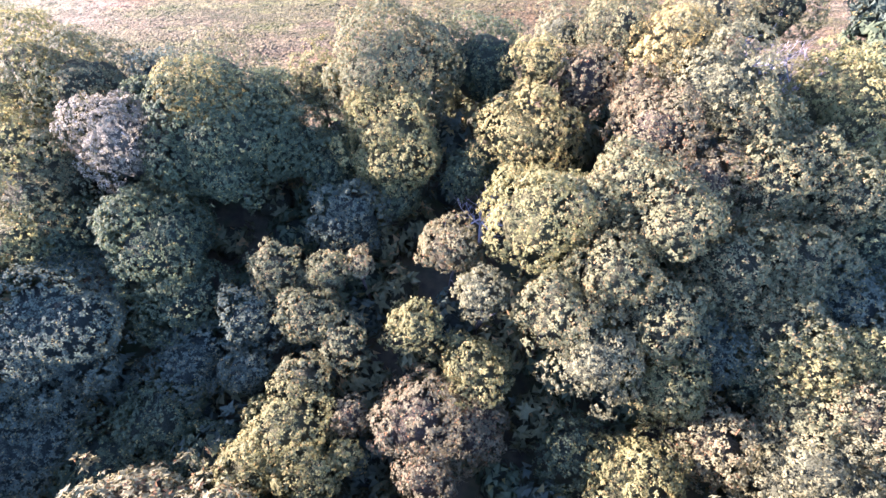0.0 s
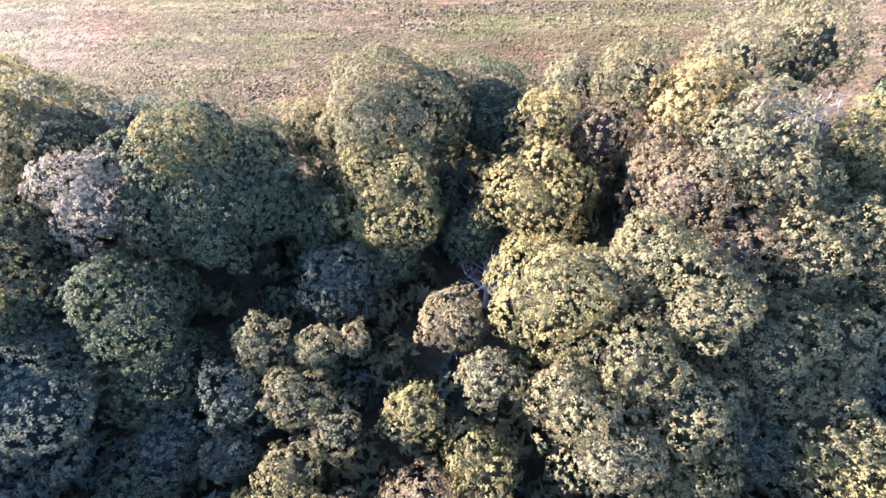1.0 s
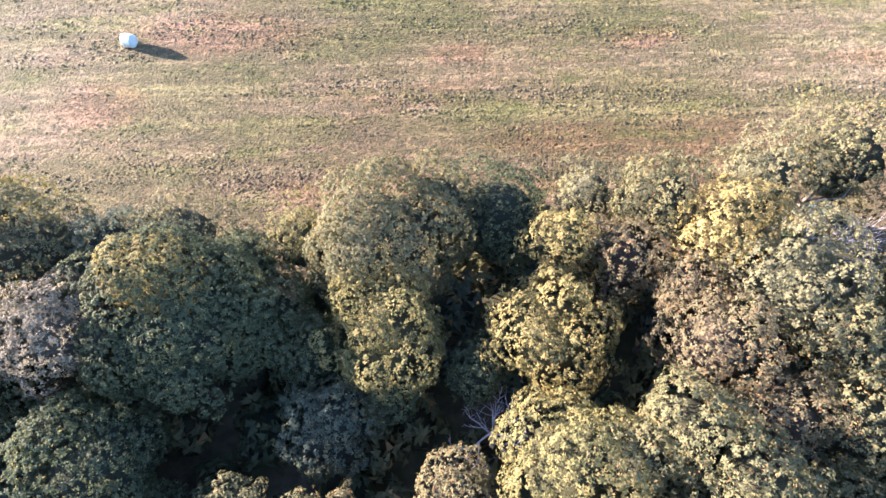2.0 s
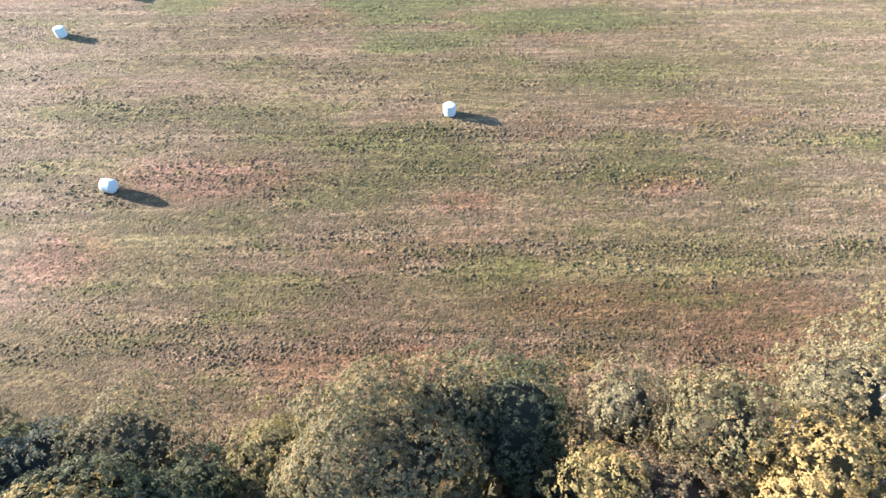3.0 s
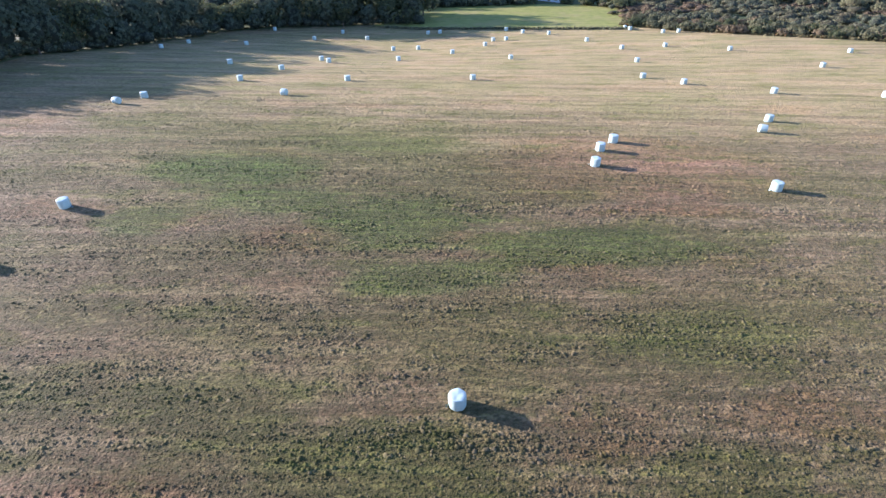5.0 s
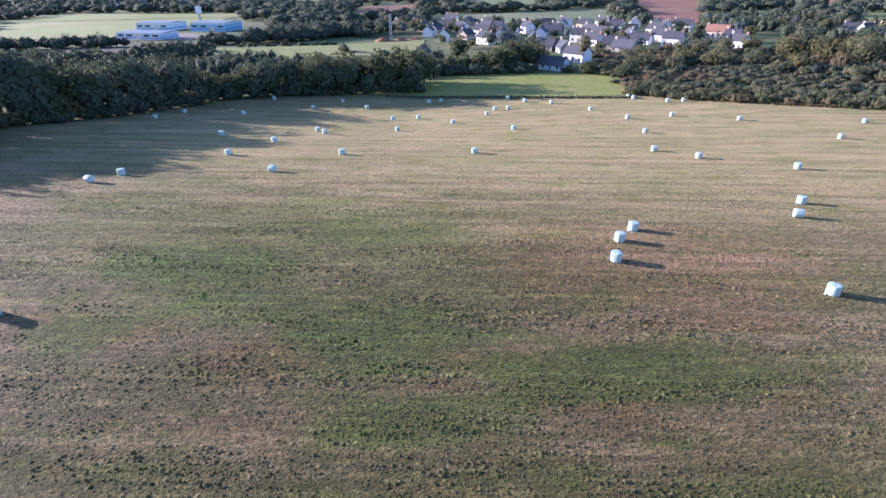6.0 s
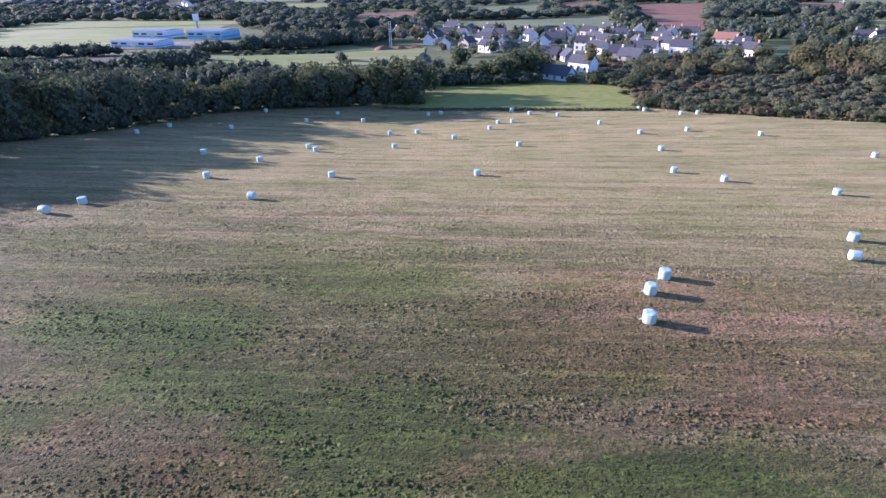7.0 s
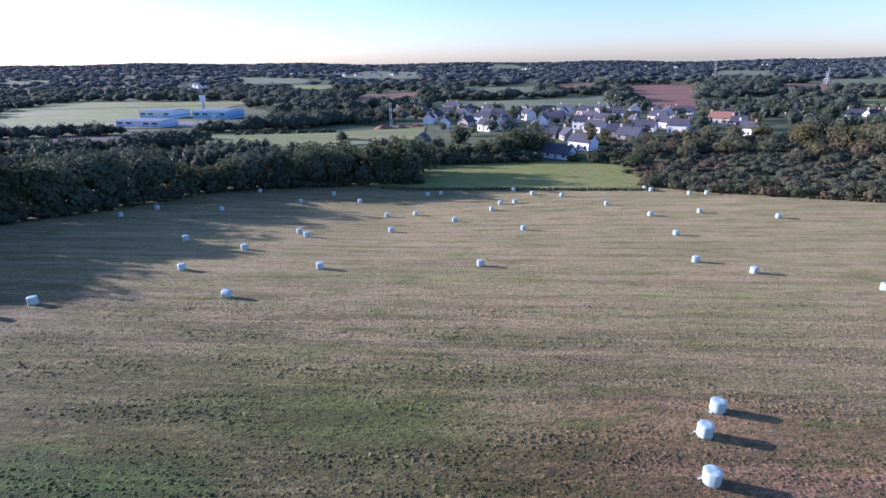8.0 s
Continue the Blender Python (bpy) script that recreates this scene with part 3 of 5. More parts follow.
WOOD = {}
WOOD["olive"] = ("broad oak with dusty olive-green leaves in a dense wood", (
    (-26.1, 20.5, 3.1, 3.8), (-24.2, 26.8, 4.9, 3.9), (-3.7, 27.4, 6.4, 4.6), (-0.8, 30.0, 5.0, 2.4), (11.1, 28.6, 7.4, 2.8), (23.0, 32.3, 7.3, 2.9), (18.0, 20.6, 6.9, 2.3), (20.6, 18.6, 6.2, 2.5), (18.2, 17.4, 6.0, 2.3),
    (7.9, 15.5, 5.8, 1.9), (9.8, 16.5, 6.9, 2.3), (11.7, 14.1, 7.2, 2.4), (8.9, 12.0, 5.4, 2.2), (6.0, 10.6, 3.8, 2.2), (11.9, 10.2, 4.0, 2.6), (22.8, 16.6, 5.4, 2.4), (18.8, 5.4, 1.7, 2.0),
    (15.8, 12.8, 4.5, 2.9), (19.7, 13.4, 4.2, 3.1), (18.4, 10.3, 3.1, 2.8), (-7.9, 11.1, 0.9, 1.9), (-6.7, 13.3, 1.6, 1.3), (-9.9, 13.8, 1.2, 1.6), (-5.8, 9.7, 0.3, 1.5), (-7.8, 7.6, -0.4, 1.4)))
WOOD["dark"] = ("round-crowned tree with dark green leaves in a dense wood", (
    (-15.0, 22.8, 4.1, 5.1), (-12.1, 26.8, 2.8, 2.4), (-10.3, 23.9, 1.9, 2.5), (3.0, 30.3, 3.6, 3.8), (-7.5, 21.8, 1.2, 2.2), (24.7, 14.7, 3.9, 2.5), (17.6, 8.0, 0.9, 2.1),
    (7.1, 4.1, -1.7, 1.9), (-16.5, 5.9, -2.5, 2.7), (-13.1, 3.8, -2.8, 2.1), (-19.2, 3.2, -2.7, 2.9), (-17.3, 16.2, 2.2, 3.6), (-19.4, 17.5, 1.9, 1.9), (-24.7, 17.1, 0.7, 3.2), (-16.2, 13.2, -0.1, 2.7),
    (-2.9, 19.3, 0.9, 1.6), (1.7, 20.5, 1.7, 1.6)))
WOOD["yellowing"] = ("tree with yellowing green leaves in a dense wood", (
    (-28.7, 27.8, 5.2, 4.4), (-27.2, 21.8, 3.9, 2.3), (-25.5, 15.2, 2.3, 2.0), (-8.9, 28.6, 2.7, 2.2), (-3.3, 22.1, 4.7, 3.4), (24.1, 23.1, 7.8, 3.5), (24.6, 17.8, 5.3, 1.9),
    (12.1, 6.9, 1.0, 2.1), (18.9, 7.9, 3.1, 2.2), (21.9, 7.9, 3.1, 2.1), (9.9, 2.5, 0.2, 2.6), (1.7, 8.0, 0.7, 2.1), (-5.2, 3.7, -1.2, 1.0), (-8.6, 5.2, -0.2, 2.6), (-7.1, 2.7, -0.5, 1.7),
    (-10.2, 3.4, -0.5, 1.9), (-1.6, 10.4, 1.2, 1.6), (5.4, 15.6, 5.7, 3.0)))
WOOD["golden"] = ("tree with golden green early autumn leaves in a dense wood", ((-15.5, 24.0, 5.3, 2.2), (5.3, 22.0, 5.4, 3.2), (6.1, 26.3, 5.9, 1.7)))
WOOD["bright"] = ("round tree with bright yellow autumn leaves at the wood's edge", ((13.9, 26.3, 7.8, 2.7),))
WOOD["brownish"] = ("tree with thinning brownish autumn leaves in a dense wood", (
    (9.3, 26.1, 5.7, 2.5), (12.0, 23.7, 6.0, 2.1), (12.6, 20.7, 6.4, 2.5), (14.6, 17.5, 5.7, 2.0), (1.4, 5.4, -0.6, 2.4), (-1.5, 5.4, 0.6, 2.5), (-1.0, 2.6, -0.3, 1.7), (-5.1, 5.8, -1.0, 1.1)))
WOOD["pale"] = ("tree with pale silvery green leaves in a dense wood", (
    (8.1, 30.1, 5.1, 2.0), (17.8, 30.7, 6.6, 2.6), (-16.7, 28.5, 3.2, 3.5), (16.3, 23.3, 8.4, 3.2), (2.0, 11.7, 2.7, 1.4), (8.3, 8.4, 2.7, 2.4), (18.6, 2.7, 1.6, 4.0), (22.1, 2.9, 1.5, 2.8)))
WOOD["silver"] = ("willow with silvery grey leaves in a dense wood", ((-19.9, 22.0, 5.1, 3.0),))
WOOD["bluegreen"] = ("tree with dull blue-green leaves in a dense wood", (
    (-19.8, 27.5, 3.4, 2.3), (-6.1, 18.0, 1.4, 2.8), (14.5, 8.9, 1.9, 2.1), (22.4, 11.3, 3.1, 2.8),
    (-11.4, 11.4, 0.0, 2.1), (-11.4, 8.5, -1.1, 1.8), (-23.4, 10.6, 1.0, 4.9), (-24.1, 5.0, -1.6, 4.9), (-15.3, 9.5, -1.7, 2.8)))
WOOD["tawny"] = ("upright tree with tawny green leaves standing out of the wood", ((0.4, 14.6, 3.0, 1.7), (21.0, 5.0, 2.4, 2.1), (14.4, 4.2, 0.0, 2.2), (-4.8, 13.8, 1.4, 0.9)))
seed = 100
for kind, (label, places) in WOOD.items():
    for x, y, top, r in places:
        seed += 1
        tree(x, y, top, r, kind, seed, label, density=1.4 if r > 4.2 else 1.0, fine=0.66)

# the wood goes on to both sides and behind
rng = np.random.default_rng(77)
taken = [(x, y, r) for _, places in WOOD.values() for x, y, _, r in places]
for _ in range(3000):
    x, y = rng.uniform(-46, 46), rng.uniform(-9, 33)
    r = rng.uniform(2.2, 3.6)
    if (-4 < x < 9 and y > -1.5) or y + 1.2 * r > wood_edge(x) or (abs(x) < 24.5 and y > 2.2) or any((x - a) ** 2 + (y - b) ** 2 < (0.72 * (r + c)) ** 2 for a, b, c in taken):
        continue
    taken.append((x, y, r))
    kind = str(rng.choice(["olive", "dark", "dark", "yellowing", "pale", "bluegreen"] if y > 3 else ["olive", "brownish", "olive", "tawny", "pale"]))
    seed += 1
    tree(x, y, float(land(x, y)) + (rng.uniform(8.4, 10.2) if x < -25 and y < 18 else rng.uniform(6.2, 8.2) if x < -25 else rng.uniform(7.8, 10.6) if x < 0 else rng.uniform(9.0, 12.0)), r * 1.1, kind, seed, WOOD[kind][0], 0.2 if abs(x) < 28 and y > -5 else 0.38)

# tall trees along the side of the field
rng = np.random.default_rng(5)
ROW = ((-14, 228), (-27, 225), (-41, 221), (-58, 217), (-74, 209), (-83, 194), (-90, 177), (-95, 165), (-101, 154), (-98, 143), (-96, 133), (-103, 122), (-112, 112))
ROW_HIGH = (13.4, 12.4, 14.6, 13.6, 11.8, 13.6, 12.6, 16.0, 16.8, 15.6, 11.4, 12.2, 10.0)
for k in range(len(ROW) - 1):
    (x0, y0), (x1, y1) = ROW[k], ROW[k + 1]
    far = math.hypot(x1 - x0, y1 - y0)
    n = max(2, round(far / (6.8 if k < 7 else 4.8)))
    for j in range(n):
        for back in (-1, 0, 1) if k > 4 else (-1, 0):
            u = (j + rng.uniform(0.1, 0.9)) / n
            away = (back * rng.uniform(5.5, 8.5) + 4.6 if back > 0 else 4.4 + 2.4 * back + rng.normal(0, 0.7)) / far
            x = x0 + (x1 - x0) * u + (y1 - y0) * away
            y = y0 + (y1 - y0) * u - (x1 - x0) * away
            seed += 1
            high = ROW_HIGH[k] + (ROW_HIGH[k + 1] - ROW_HIGH[k]) * u + (rng.uniform(-4.6, 1.4) * (1.0 if k < 7 else 0.45) if back >= 0 else -rng.uniform(0.30, 0.62) * ROW_HIGH[k])
            r = rng.uniform(3.4, 6.2) if back >= 0 and k < 7 else rng.uniform(4.0, 5.8) if back >= 0 else rng.uniform(2.4, 4.0)
            tree(x, y, float(land(x, y)) + high, min(r, 0.62 * high), str(rng.choice(["mid", "mid", "mid", "dark"])), seed,
                 "tall dark broadleaved tree in the row beside the hay field" if back >= 0 else "lower dark tree at the foot of the tall row", 0.41, 0.85, group="trees along the hay field", low=0.88 if back >= 0 else 0.97)

# undergrowth that fills the gaps of the wood
rng = np.random.default_rng(78)


def bush(x, y, r, high, kind, seed, label, leaf=0.35, category="bush", group="scrub beside the field", name="bush"):
    """A shrub: short stems and a low uneven crown."""
    g = np.random.default_rng(seed)
    root = new(name)
    root.location = (x, y, float(land(x, y)) - 0.1)
    tagged(root, label, category, group)
    verts, faces = [], []
    for k in range(4):
        a = g.uniform(0, 6.28)
        v, f = limb_rings([(0.2 * math.cos(a), 0.2 * math.sin(a), 0), (0.35 * r * math.cos(a), 0.35 * r * math.sin(a), high * 0.45), (0.6 * r * math.cos(a), 0.6 * r * math.sin(a), high * 0.8)], (0.07, 0.05, 0.02), 5)
        faces.extend(tuple(i + len(verts) for i in q) for q in f)
        verts.extend(v)
    mesh_object("trunk", verts, faces, [BARK], root, True)
    where, facing, tips = crown_points(g, r * 0.95, high, 14, int(19 * r * (0.35 / leaf) ** 2 * (r + high * 0.5) / 2), 8, leaf * 1.3)
    where[:, 2] = np.maximum(where[:, 2] + high * 0.5, 0.05)
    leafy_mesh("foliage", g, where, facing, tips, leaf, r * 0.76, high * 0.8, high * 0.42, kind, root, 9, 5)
    return root


for k in range(2, len(ROW) - 1):
    (x0, y0), (x1, y1) = ROW[k], ROW[k + 1]
    for u in (0.08, 0.3, 0.52, 0.74, 0.95):
        away = rng.uniform(3.0, 6.5) / math.hypot(x1 - x0, y1 - y0)
        seed += 1
        bush(x0 + (x1 - x0) * u + (y1 - y0) * away, y0 + (y1 - y0) * u - (x1 - x0) * away, rng.uniform(2.2, 3.4), rng.uniform(2.8, 5.0), "mid", seed, "dark shrub under the trees beside the hay field", 0.42)

under = []
for _ in range(1500):
    x, y = rng.uniform(-27, 27), rng.uniform(-2, 34)
    r = rng.uniform(1.3, 2.2)
    if y + 1.0 > wood_edge(x) or any((x - a) ** 2 + (y - b) ** 2 < (0.8 * (r + c)) ** 2 for a, b, c in under):
        continue
    if any((x - a) ** 2 + (y - b) ** 2 < (0.35 * c) ** 2 for a, b, c in taken):
        continue
    under.append((x, y, r))
    seed += 1
    bush(x, y, r, rng.uniform(2.2, 4.2), str(rng.choice(["dark", "bluegreen", "olive"])), seed, "shaded undergrowth shrub between the trees", 0.42, group="undergrowth of the near wood")


def dead_tree(x, y, top, reach, seed, label):
    """A bare tree of forked pale branches."""
    g = np.random.default_rng(seed)
    z = float(land(x, y)) - 0.1
    height = top - z
    root = new("dead_tree")
    root.location = (x, y, z)
    tagged(root, label, "tree", "bare trees of the near wood")
    trunk_v, trunk_f = limb_rings([(0, 0, 0), (0.1, 0.05, height * 0.3), (0.0, 0.15, height * 0.62)], (0.2, 0.16, 0.11), 8)
    mesh_object("trunk", trunk_v, trunk_f, [DEAD_WOOD], root, True)

    def grow(p, d, length, rad, level, verts, faces):
        pts, q = [p], Vector(p)
        for _ in range(3):
            d = (d + Vector(g.normal(0, 0.16, 3))).normalized()
            q = q + d * length / 3
            pts.append(tuple(q))
        v, f = limb_rings(pts, (rad, rad * 0.8, rad * 0.6, rad * 0.35), 5)
        faces.extend(tuple(i + len(verts) for i in t) for t in f)
        verts.extend(v)
        if level:
            for _ in range(3):
                way = (d + Vector(g.normal(0, 0.55, 3)) + Vector((0, 0, 0.15))).normalized()
                grow(pts[int(g.integers(1, 4))], way, length * g.uniform(0.55, 0.8), rad * 0.5, level - 1, verts, faces)

    for k in range(7):
        a = k * 0.9 + g.uniform(0, 0.6)
        verts, faces = [], []
        way = Vector((math.cos(a), math.sin(a), g.uniform(0.3, 0.9))).normalized()
        grow((0, 0.1, height * g.uniform(0.45, 0.62)), way, reach * g.uniform(0.6, 0.9), 0.075, 3, verts, faces)
        mesh_object("branch", verts, faces, [DEAD_WOOD], root, True)
    return root


dead_tree(23.0, 25.4, 7.6, 2.8, 501, "bare dead tree with pale grey branches standing in the wood")
dead_tree(19.8, 27.3, 7.6, 2.8, 502, "bare dead tree with pale grey branches standing in the wood")
dead_tree(2.4, 17.6, 2.6, 1.8, 503, "small bare tree with greyish purple twigs")


# ---- wrapped bales ----


def bale_mesh(k):
    """A round bale in stretch film: bulged drum with soft rims and a slightly sunken end."""
    rng = np.random.default_rng(40 + k)
    sides = 28
    rings = ((0.0, 0.26), (0.0, 0.46), (0.02, 0.515), (0.07, 0.542), (0.26, 0.55), (0.48, 0.552), (0.73, 0.55), (0.91, 0.546), (0.955, 0.534), (0.972, 0.50), (0.976, 0.26))
    dent = rng.normal(0, 0.012, (len(rings), sides))
    lump = 0.014 * np.cos(np.arange(sides) * 2 * math.pi / sides * 8 + k) + 0.014 * np.sin(np.arange(sides) * 2 * math.pi / sides * 2 + k) + 0.012 * np.sin(np.arange(sides) * 2 * math.pi / sides * 5 + 2 * k)
    v, f = [], []
    for i, (z, r) in enumerate(rings):
        for s in range(sides):
            a = 2 * math.pi * s / sides
            q = r + dent[i, s] * 0.4 + lump[s]
            v.append((q * math.cos(a), q * math.sin(a), z + 0.012 * math.sin(3 * a + k)))
    for i in range(len(rings) - 1):
        for s in range(sides):
            a, b = i * sides + s, i * sides + (s + 1) % sides
            f.append((a, b, b + sides, a + sides))
    v.append((0, 0, 0.0)), v.append((0, 0, 0.965))
    top = (len(rings) - 1) * sides
    bm = bmesh.new()
    bv = [bm.verts.new(p) for p in v]
    for q in f:
        bm.faces.new([bv[i] for i in q])
    for s in range(sides):
        bm.faces.new((bv[(s + 1) % sides], bv[s], bv[-2]))
        bm.faces.new((bv[top + s], bv[top + (s + 1) % sides], bv[-1]))
    for face in bm.faces:
        face.smooth = True
    return bm


def flap_mesh(k):
    """A loose end of film at the foot of a bale."""
    bm = bmesh.new()
    rng = np.random.default_rng(60 + k)
    a0 = rng.uniform(3.4, 4.9)
    rows = []
    for i in range(4):
        r = 0.54 + 0.075 * i
        rows.append([bm.verts.new((r * math.cos(a0 + 0.11 * j), r * math.sin(a0 + 0.11 * j), max(0.02, 0.16 - 0.05 * i + rng.normal(0, 0.02)))) for j in range(4)])
    for i in range(3):
        for j in range(3):
            bm.faces.new((rows[i][j], rows[i][j + 1], rows[i + 1][j + 1], rows[i + 1][j]))
    bmesh.ops.solidify(bm, geom=bm.faces[:], thickness=0.012)
    return bm


BALE = []
STANDING = "round silage bale in pale blue-white film standing on mown grass"
LYING = "round silage bale in pale blue-white film lying on its side"


def bale(x, y, lying=False, turn=0.0):
    k = len(BALE)
    z = float(land(x, y)) - 0.02
    m = pose(x, y, z + 0.545, 90, 0, turn) @ pose(0, 0, -0.48) if lying else pose(x, y, z, 0, 0, turn)
    if k < 3:
        ob = part("silage_bale", bale_mesh(k), FILM)
        part("film_flap", flap_mesh(k), FILM, ob)
        tagged(ob, STANDING, "bale", "wrapped bales on the field")
        ob.matrix_basis = m
    else:
        ob = copy_thing(BALE[k % 3], m)
    tagged(ob, LYING if lying else STANDING)
    BALE.append(ob)


NEAR_BALES = ((-28.4, 51.1), (-0.5, 59.55), (-40.1, 82.5), (-42.7, 73.5), (14.8, 93.0), (16.4, 97.7), (18.7, 100.8), (32.2, 87.3), (39.7, 105.9), (43.5, 111.7),
              (-30.4, 124.8), (-54.5, 117.0), (-52.4, 121.2), (-22.3, 138.2), (1.7, 141.0), (41.4, 138.6), (35.6, 144.6), (54.4, 131.3))
MID_BALES = ((67.4, 178.3), (40.1, 164.1), (53.2, 184.4), (41.4, 182.5), (35.0, 195.8), (11.4, 169.8), (6.0, 192.2), (8.6, 200.1), (12.5, 201.0), (-3.0, 179.9),
             (-12.6, 188.7), (-19.3, 186.6), (-15.9, 168.5), (78.4, 157.7), (94.6, 174.3), (72.1, 129.2), (-42.2, 136.1), (-38.5, 149.5), (-51.9, 155.4), (-33.7, 164.6), (-31.2, 161.2))
FAR_BALES = ((25.9, 207.6), (50.1, 213.2), (51.2, 211.2), (59.5, 205.7), (64.1, 205.8), (18.3, 210.6), (13.4, 214.7), (-11.3, 212.6), (-7.6, 213.6), (-29.1, 203.3),
             (-38.1, 211.3), (-44.6, 200.9), (-60.0, 212.6), (-60.6, 188.8), (-76.9, 188.9), (-79.2, 178.3))
rng = np.random.default_rng(9)
SIDEWAYS = {(-28.4, 51.1), (39.7, 105.9), (-30.4, 124.8), (-54.5, 117.0)}
for place in NEAR_BALES + MID_BALES + FAR_BALES:
    bale(*place, place in SIDEWAYS, float(rng.uniform(0, 360)) if place not in SIDEWAYS else 75.0)

# ---- scrub along the far side of the field ----
rng = np.random.default_rng(21)


EDGE = ((50, 218), (58.4, 213.5), (66, 208), (81.6, 201), (98.6, 193), (125, 182), (160, 168))
for k in range(len(EDGE) - 1):
    (x0, y0), (x1, y1) = EDGE[k], EDGE[k + 1]
    n = round(math.hypot(x1 - x0, y1 - y0) / 2.6)
    for j in range(n):
        for back in range(2):
            u = (j + rng.uniform(0, 1)) / n
            d = back * 5.5 + rng.uniform(0, 3)
            x, y = x0 + (x1 - x0) * u + d * 0.35, y0 + (y1 - y0) * u + d
            r = rng.uniform(1.5, 2.6) + 0.3 * back
            seed += 1
            bush(x, y, r, rng.uniform(1.6, 2.6) + 0.35 * back, str(rng.choice(["gorse", "gorse", "bracken", "dark"])), seed, "low brownish green scrub bush at the field's edge", 0.32)
for x, y, r, high in ((47, 258, 4.0, 4.0), (53, 256, 3.5, 3.4), (58, 250, 4.0, 3.5), (40, 262, 2.5, 2.4)):
    seed += 1
    bush(x, y, r, high, "dark", seed, "dark rounded bush at the meadow's end", 0.45, group="bushes by the meadow")

# trees between the field and the village
BEHIND = ((-6, 268, 7.5, 4), (0, 272, 6.5, 4), (7, 270, 8, 4.5), (13, 268, 9, 5), (19, 272, 11.5, 5.5), (26, 274, 11, 5), (-14, 272, 6.0, 3.8), (-22, 270, 6.0, 4), (-17, 237, 14, 5), (-24, 243, 12.5, 5), (-15, 247, 12.5, 4.5), (31, 280, 9, 4), (-32, 266, 6.5, 4), (-29, 236, 12, 4.5), (-37, 242, 9.5, 4.5), (-45, 247, 9, 4.5), (-41, 234, 12.5, 4.5), (-52, 240, 9.5, 4.5),
          (-44, 262, 7, 4.5), (-57, 256, 8, 5), (-3, 300, 11, 4.5), (30, 300, 10, 4))
for x, y, high, r in BEHIND:
    seed += 1
    tree(x, y, float(land(x, y)) + high, r, "dark", seed, "dense dark tree in the belt before the village", 0.6, 0.9, group="trees before the village", low=0.97)
seed += 1
tree(48, 274, float(land(48, 274)) + 11, 2.4, "tawny", seed, "slender pale tree beside the farm shed", 0.45, 0.6, group="trees before the village")
HEATH = ((64, 262, 5, 3.5), (72, 268, 5.5, 4), (80, 262, 5, 3.5), (88, 275, 6, 4), (97, 268, 5.5, 4), (105, 280, 6, 4.5), (112, 268, 5, 4), (120, 276, 6, 4.5), (128, 262, 5, 4), (136, 286, 10, 5.5),
         (146, 278, 10, 6), (156, 270, 10, 6), (165, 282, 11, 6.5), (150, 300, 11, 6), (118, 305, 7, 4.5), (130, 306, 7, 4.5), (104, 300, 6.5, 4))
for x, y, high, r in HEATH:
    seed += 1
    tree(x, y, float(land(x, y)) + high, r, str(rng.choice(["gorse", "olive", "gorse", "bluegreen"] if high < 9 else ["olive", "mid", "olive", "gorse"])), seed, "rounded tree in the scrub below the village", 0.42, 0.9, group="trees below the village", low=0.97)

spots = [(x, y) for x, y, _, _ in HEATH]
while len(spots) < 52:
    x, y = rng.uniform(62, 165), rng.uniform(228, 312)
    if y < 292 - 0.62 * x + 22 or min((x - a) ** 2 + (y - b) ** 2 for a, b in spots) < 5.5 ** 2:
        continue
    spots.append((x, y))
    seed += 1
    tree(x, y, float(land(x, y)) + rng.uniform(3.0, 5.6), rng.uniform(2.2, 4.2), str(rng.choice(["gorse", "olive", "bracken", "bluegreen", "gorse"])), seed, "large rounded shrub growing out of the heath scrub", 0.42, 0.9, "shrub", "shrubs below the village", 0.97)

# ---- village ----


def box(bm, x0, x1, y0, y1, z0, z1):
    vs = [bm.verts.new((x, y, z)) for z in (z0, z1) for x, y in ((x0, y0), (x1, y0), (x1, y1), (x0, y1))]
    for q in ((3, 2, 1, 0), (4, 5, 6, 7), (0, 1, 5, 4), (1, 2, 6, 5), (2, 3, 7, 6), (3, 0, 4, 7)):
        bm.faces.new([vs[i] for i in q])


